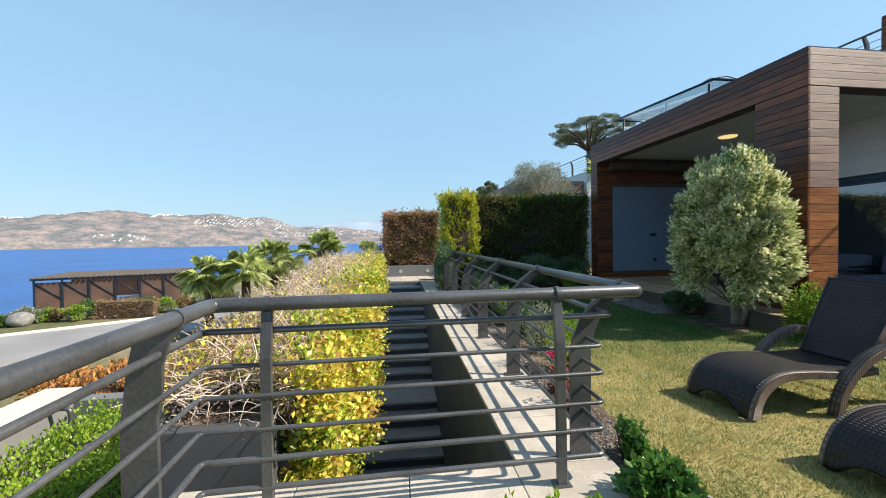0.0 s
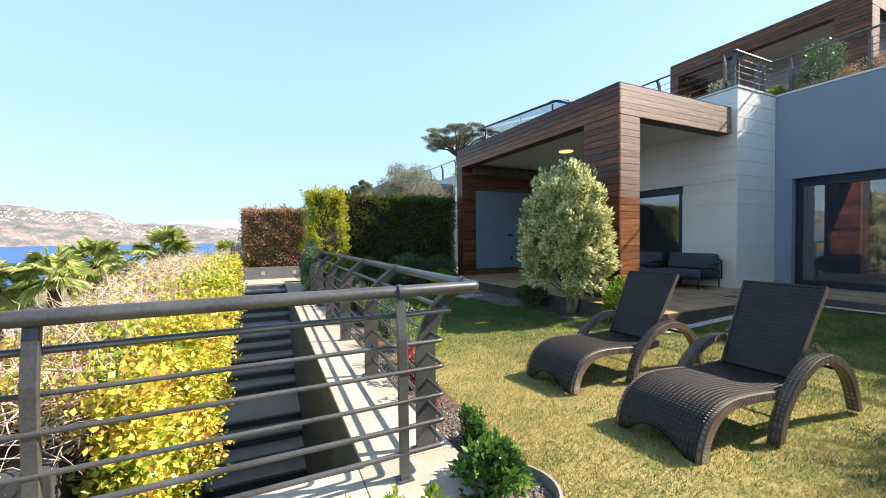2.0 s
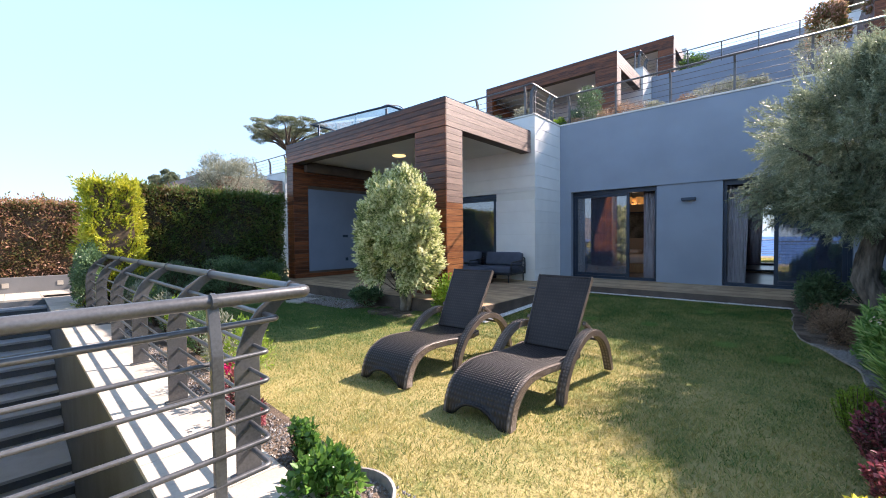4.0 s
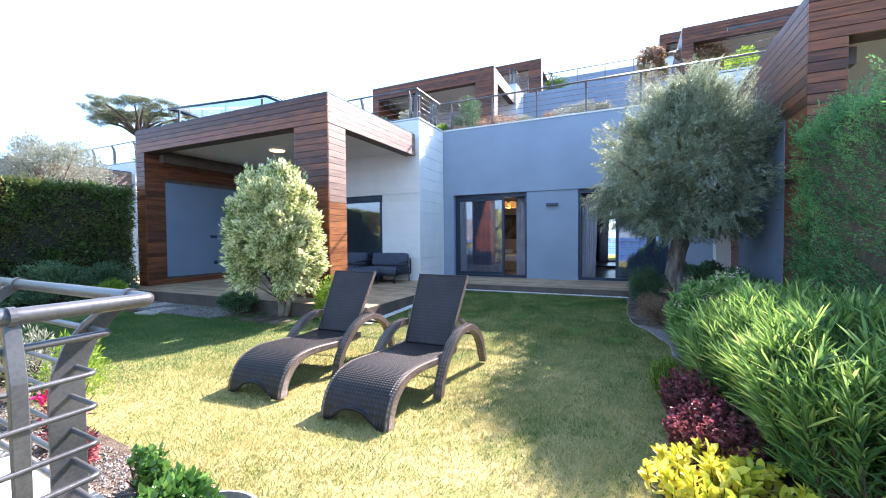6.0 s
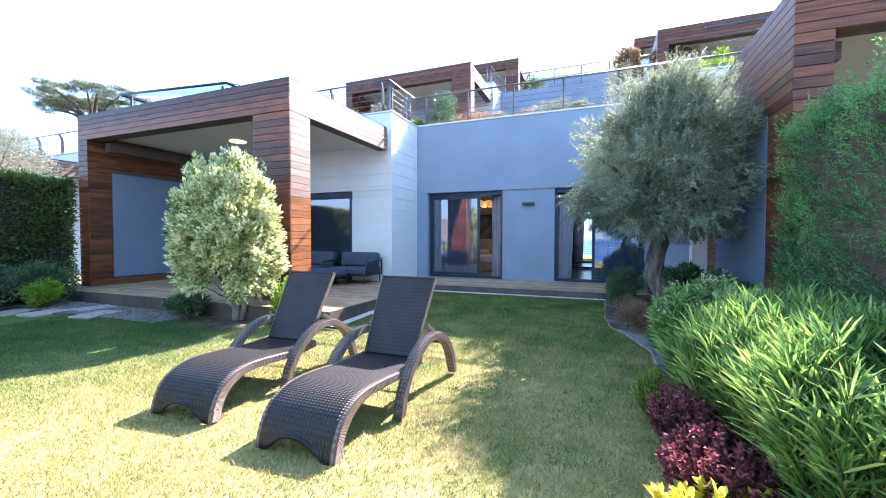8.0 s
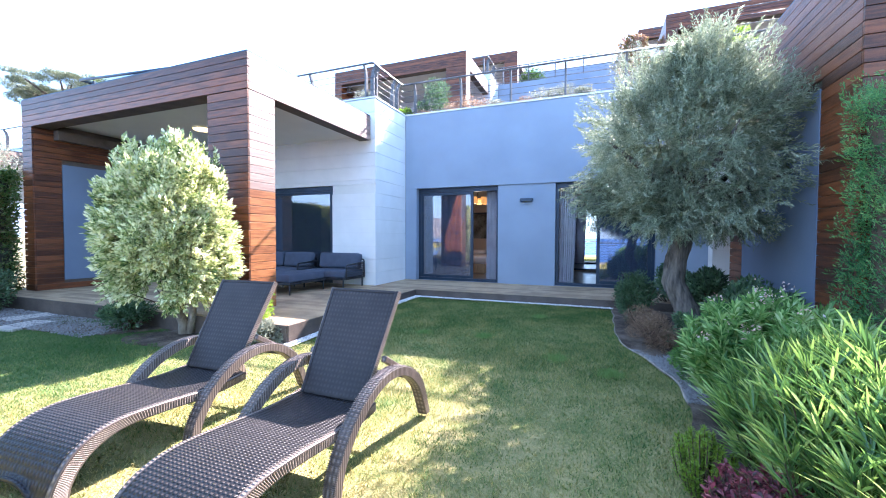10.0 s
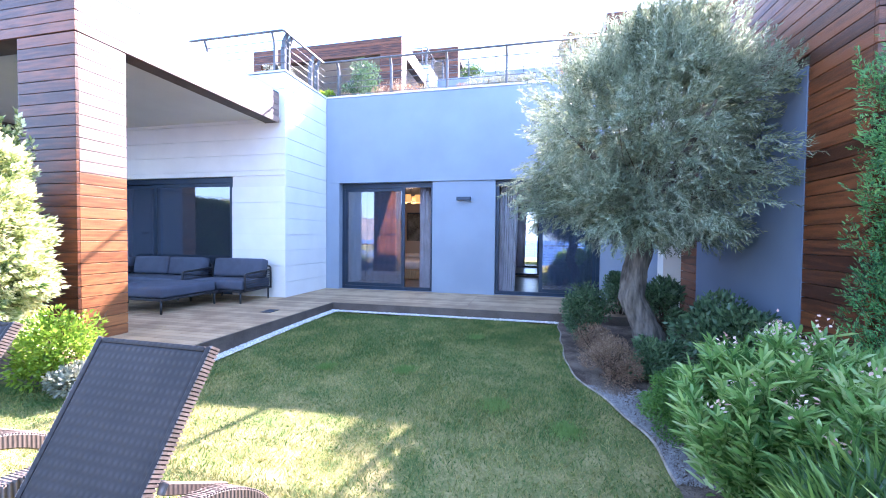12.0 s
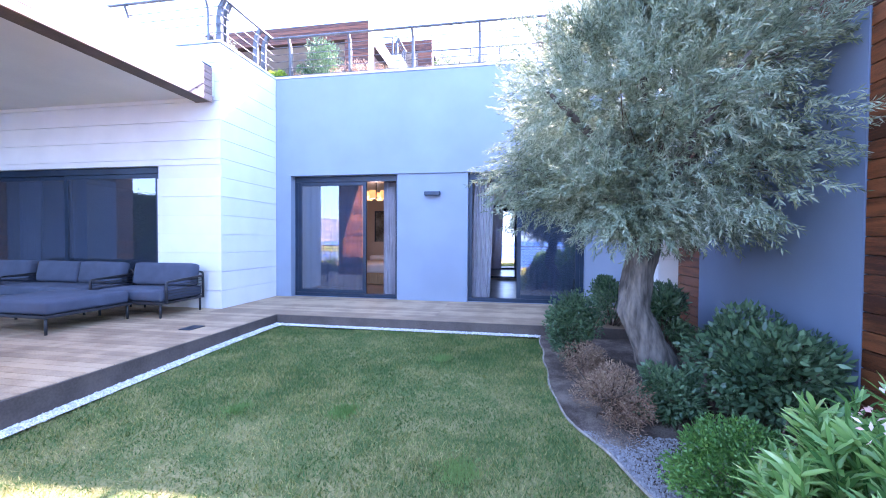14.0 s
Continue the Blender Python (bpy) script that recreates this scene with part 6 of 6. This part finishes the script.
for x, y, r, h, m, lab in ((5.85, 4.75, 0.36, 0.42, L_LIME, "bright lime-green shrub beside the timber post"), (5.55, 6.75, 0.4, 0.25, L_BOX, "low dark mound shrub beside the deck"), (5.75, 4.35, 0.24, 0.15, L_SILVER, "small greyish groundcover by the deck corner"),
                           (3.3, 10.9, 0.7, 0.5, L_BOX, "dark green shrub at the hedge's foot"), (4.4, 10.7, 0.75, 0.55, L_BOX, "dark green shrub at the hedge's foot"), (5.4, 10.9, 0.7, 0.5, L_BOX, "dark green shrub at the hedge's foot"), (5.15, 10.2, 0.35, 0.3, L_LIME, "bright yellow-green low shrub by the hedge"), (2.6, 10.4, 0.45, 0.4, L_BOX, "dark green shrub at the hedge's foot")):
    shrub("garden_shrub", lab, (x, y, h * 0.9), (r, r, h), m, int(9000 * r), 0.05, 0.026, 24, 0.35)
shrub("dark_climber", "dark green shrub growing against the far railing", (1.75, 10.6, 0.7), (0.3, 0.9, 0.75), L_BOX, 9000, 0.05, 0.025, 40, 0.3)


# ---- lower garden, road and shore to the seaward side ----
wall("parapet_lower", "pale grey rendered parapet of the lower terrace", [(-4.1, -3, -4, -3.85, 6.0, -0.5)], PALEWALL)
tagged(part("parapet_coping", box(-4.2, -3, -0.498, -3.78, 6.05, -0.44, 0.005), CREAM), "cream stone coping on the lower parapet", "coping", kind="structure")
wall("wall_lower", "dark rendered wall of the lower garden", [(-4.6, 6.4, -4, -1.6, 6.65, -0.75)], CONCRETE)
tr = empty("lower_railing", "low tube railing of the lower garden", "railing", (0, 0, 0))
part("handrail", tube(rounded([(-3.6, 5.6, -1.4), (-3.6, 5.6, -0.55), (-6.5, 5.6, -0.55)], 0.08), 0.03, 8), STEEL, tr)
hedge("russet hedge beyond the lower wall", (-5.4, 7.2, -1.9), (-2.6, 8.2, -0.75), L_AUTUMN, 9000, 0.09, 0.05, 0.15)
hedge("bright green hedge along the lower garden", (-3.4, 9.0, -2.2), (-1.6, 15.0, -0.3), L_GREEN, 14000, 0.07, 0.04, 0.12)
iv = empty("ivy_bed", "glossy green groundcover in the lower garden", "groundcover", (-2.4, 3.4, -1.9))
q = np.stack([RNG.uniform(-1.35, 0.95, 24000), RNG.uniform(-2.4, 2.9, 24000), RNG.uniform(0, 0.3, 24000)], 1)
q[:, 2] += 0.72 + 0.1 * np.sin(q[:, 0] * 5) * np.sin(q[:, 1] * 4) - 0.15 * q[:, 0]
part("foliage", leaves("foliage", q, np.tile((0, 0, 1.0), (24000, 1)), 0.06, 0.036, 0.8, 0.3), L_LIME, iv)
part("soil_mound", box(-1.35, -2.45, -0.6, 0.9, 2.85, 0.72, 0.05), SOIL, iv)
tagged(part("road", prism([(-60, 3), (-30, 20.5), (-22, 26.5), (-13.7, 32.1), (-8, 40), (-4, 48), (0, 47), (-3, 38), (-9, 28), (-15.9, 22), (-22, 15), (-50, -8)], "z", -4.6, -3.82), ASPHALT), "sunlit grey road above the shore", "road", kind="structure")
tagged(part("kerb", tube([(-60, 3.1, -3.8), (-30, 20.7, -3.8), (-22, 26.7, -3.8), (-13.8, 32.3, -3.8), (-8.1, 40.2, -3.8)], 0.14, 6), CREAM), "pale kerb along the road", "kerb", kind="structure")


def shore_pavilion():
    e = empty("shore_pavilion", "rust-coloured pavilion with slatted flat roof by the sea", "pavilion", (-29.5, 38.7, -4.05), 18.5)
    L, D, H = 11.0, 8.5, 2.5
    for k in range(6):
        if k != 3:
            part("wall_panel", box(k * L / 6 + 0.05, 0, 0, (k + 1) * L / 6 - 0.05, 0.08, H - 0.2), CORTEN, e)
        part("wall_panel", box(k * L / 6 + 0.05, D - 0.08, 0, (k + 1) * L / 6 - 0.05, D, H - 0.2), CORTEN, e)
        part("brace", tube([(k * L / 6 + 0.1, -0.05, H - 0.25), ((k + 1) * L / 6 - 0.1, -0.05, 0.9)], 0.05, 4), DARKSTEEL, e)
    for k in range(7):
        for y in (-0.04, D):
            part("post", box(k * L / 6 - 0.06, y - 0.06, 0, k * L / 6 + 0.06, y + 0.06, H), DARKSTEEL, e)
    for y in (-0.1, D / 2, D):
        part("beam", box(-0.2, y - 0.07, H + 0.002, L + 0.2, y + 0.07, H + 0.18), DARKSTEEL, e)
    for k in range(30):
        x = -0.15 + k * L / 29
        part("roof_slat", box(x, -0.4, H + 0.182, x + 0.16, D + 0.3, H + 0.26), BARK, e)


shore_pavilion()
rnd = random.Random(11)
for k in range(30):
    f = k / 29
    x, y = -30 + 17 * f + rnd.uniform(-0.6, 0.6), 27.5 + 9.5 * f + rnd.uniform(0.3, 2.8)
    m, lab = ((L_GREEN, "green roadside shrub above the shore"), (L_SILVER, "silvery roadside shrub above the shore"), (L_LIME, "bright green roadside shrub above the shore"), (L_RED, "russet roadside shrub above the shore"))[k % 4]
    r = rnd.uniform(0.5, 0.95)
    shrub("roadside_shrub", lab, (x, y, -4.05 + r * 0.7), (r, r, r * 0.75), m, 1500, 0.16, 0.08, 20, 0.4, base_z=-4.05)
hedge("sparse dry hedge between road and pavilion", (-21.0, 32.6, -4.05), (-17.0, 33.4, -2.7), L_RED, 6000, 0.12, 0.05, 0.25)
bo = bmesh.new()
bmesh.ops.create_icosphere(bo, subdivisions=3, radius=0.7)
for v in bo.verts:
    v.co += noise.noise_vector(v.co * 1.3) * 0.12
    v.co.z *= 0.75
bob = part("boulder", bo, STONE)
bob.matrix_basis = pose(-24.6, 31.2, -3.6)
tagged(bob, "rounded grey boulder beside the road", "boulder")


def palm(x, y, z, h, seed):
    """Fan palm: fibrous trunk and a head of pleated fan leaves on long stalks."""
    r2 = random.Random(seed)
    e = empty("fan_palm", "fan palm with shaggy trunk and pleated green leaves", "palm", (x, y, z), group="palms by the road")
    part("trunk", tube([(0, 0, 0), (0.08, 0, h * 0.5), (0.05, 0.05, h)], [0.3, 0.24, 0.22], 10), TWIG, e)
    vs, fs, bm = [], [], bmesh.new()
    for k in range(36):
        a, el = r2.uniform(0, 6.28), r2.uniform(-0.75, 1.45)
        d = Vector((math.cos(a) * math.cos(el), math.sin(a) * math.cos(el), math.sin(el)))
        hub = Vector((0.05, 0.05, h)) + d * r2.uniform(0.55, 0.95)
        add_tube(bm, [(0.05, 0.05, h), hub], [0.025, 0.012], 4, False)
        side = (d.cross(Vector((0, 0, 1))) + Vector((r2.gauss(0, 0.3), r2.gauss(0, 0.3), r2.gauss(0, 0.5)))).normalized()
        for j in range(25):
            t = (j / 24 - 0.5) * 4.0
            w = (d * math.cos(t) + side * math.sin(t)).normalized()
            L = r2.uniform(0.7, 0.95) * (0.75 + 0.25 * math.cos(t))
            n = Vector((r2.gauss(0, 1), r2.gauss(0, 1), r2.gauss(0, 1))).cross(w).normalized() * 0.045
            b = len(vs)
            mid = hub + w * L * 0.55
            tip = hub + w * L + Vector((0, 0, -0.3 * L))
            vs += [hub, mid + n, tip, mid - n]
            fs += [(b, b + 1, b + 2), (b, b + 2, b + 3)]
    part("stalk_mass", bm, L_PALM, e)
    part("crown", np_mesh("crown", np.array([tuple(v) for v in vs]), np.array(fs)), L_PALM, e)


for k, (px, dist, zt) in enumerate(((366, 26, 0.55), (432, 25, 0.9), (482, 27, 1.35), (566, 26, 1.9), (515, 29, 0.1), (650, 40, 1.2))):
    a = math.atan((px - 784) / 701) + radians(8.3)
    palm(0.185 + dist * math.sin(a), 0.25 + dist * math.cos(a), -4.1, 4.1 + zt - 1.0, 20 + k)


# ---- trees beyond the hedge ----
def cloud_pine(label, x, y, z, h, r, seed):
    """Cloud-pruned pine: bent trunk, bare limbs and flat dense pads."""
    r2 = random.Random(seed)
    e = empty("cloud_pine", label, "tree", (x, y, z))
    part("trunk", tube([(0, 0, 0), (0.15, 0.1, h * 0.4), (-0.05, 0.1, h * 0.7), (0.05, 0, h)], [0.2, 0.17, 0.13, 0.06], 8), BARK, e)
    for k in range(17):
        a = k * 2.4 + r2.uniform(-0.3, 0.3)
        rr_ = r * (0.35 + 0.65 * r2.random()) if k else 0
        c = Vector((rr_ * math.cos(a), rr_ * math.sin(a), h * (0.82 + 0.2 * r2.random()) - rr_ * 0.12))
        limb = part("limb", tube([(0, 0.05, h * 0.6), c * 0.5 + Vector((0, 0, h * 0.35)), c], [0.08, 0.06, 0.03], 6), BARK, e)
        p, w = ball_points(3600, tuple(c + Vector((0, 0, 0.1))), (r * 0.37, r * 0.37, 0.3), 18, 0.35)
        part("pad", leaves("pad", p, w, 0.09, 0.02, 0.5, 0.5), L_PINE, e)


cloud_pine("cloud-pruned pine with flat pads above the next villa", 12.9, 23.5, TZ, 3.9, 2.1, 4)
cloud_pine("small cloud-pruned pine beyond the hedge", 8.2, 29.2, 0, 5.6, 1.0, 9)
so = empty("silver_olive", "silvery olive tree rising behind the hedge", "tree", (6.9, 17.2, 0))
part("trunk", tube([(0, 0, 0), (0.1, 0, 1.2), (0, 0.1, 2.6)], [0.2, 0.16, 0.1], 8), BARK, so)
p, w = ball_points(24000, (0, 0, 3.6), (1.75, 1.75, 1.35), 90, 0.24, 0.5)
part("crown", leaves("crown", p, w, 0.09, 0.022, 0.7, 0.2), L_SILVER, so)
part("twig_mass", twigs((0, 0, 3.4), (1.5, 1.5, 1.1), 80, 0.01, (0, 0.1, 2.4)), TWIG, so)
p = empty("agave", "spiky yucca beside the roof parapet", "yucca", (10.6, 18.0, 4.2))
q, w = ball_points(160, (0, 0, 0.5), (0.3, 0.3, 0.4), 6, 0.4)
part("foliage", leaves("foliage", q, w, 0.7, 0.06, 0.4, 0.5, 0.2), L_PALM, p)
lf = empty("slatted_fence", "grey slatted metal fence beside the landing", "fence", (-0.1, 12.8, 0.1))
for k in range(8):
    part("slat", tube([(0, 0, 0.15 + k * 0.13), (0.15, 4.5, 0.15 + k * 0.13)], 0.02, 6), STEEL, lf)
for k in range(5):
    part("post", box(-0.02 + k * 0.037, k * 1.1 - 0.03, -0.05, 0.02 + k * 0.037, k * 1.1 + 0.03, 1.15), STEEL, lf)
for x in (0.75, 1.75):
    pl = empty("planter_light", "small square light set in the planter", "lamp", (x, 15.0, 0.3))
    part("cover", box(-0.06, -0.012, -0.06, 0.06, -0.001, 0.06, 0.003), TRAV, pl)
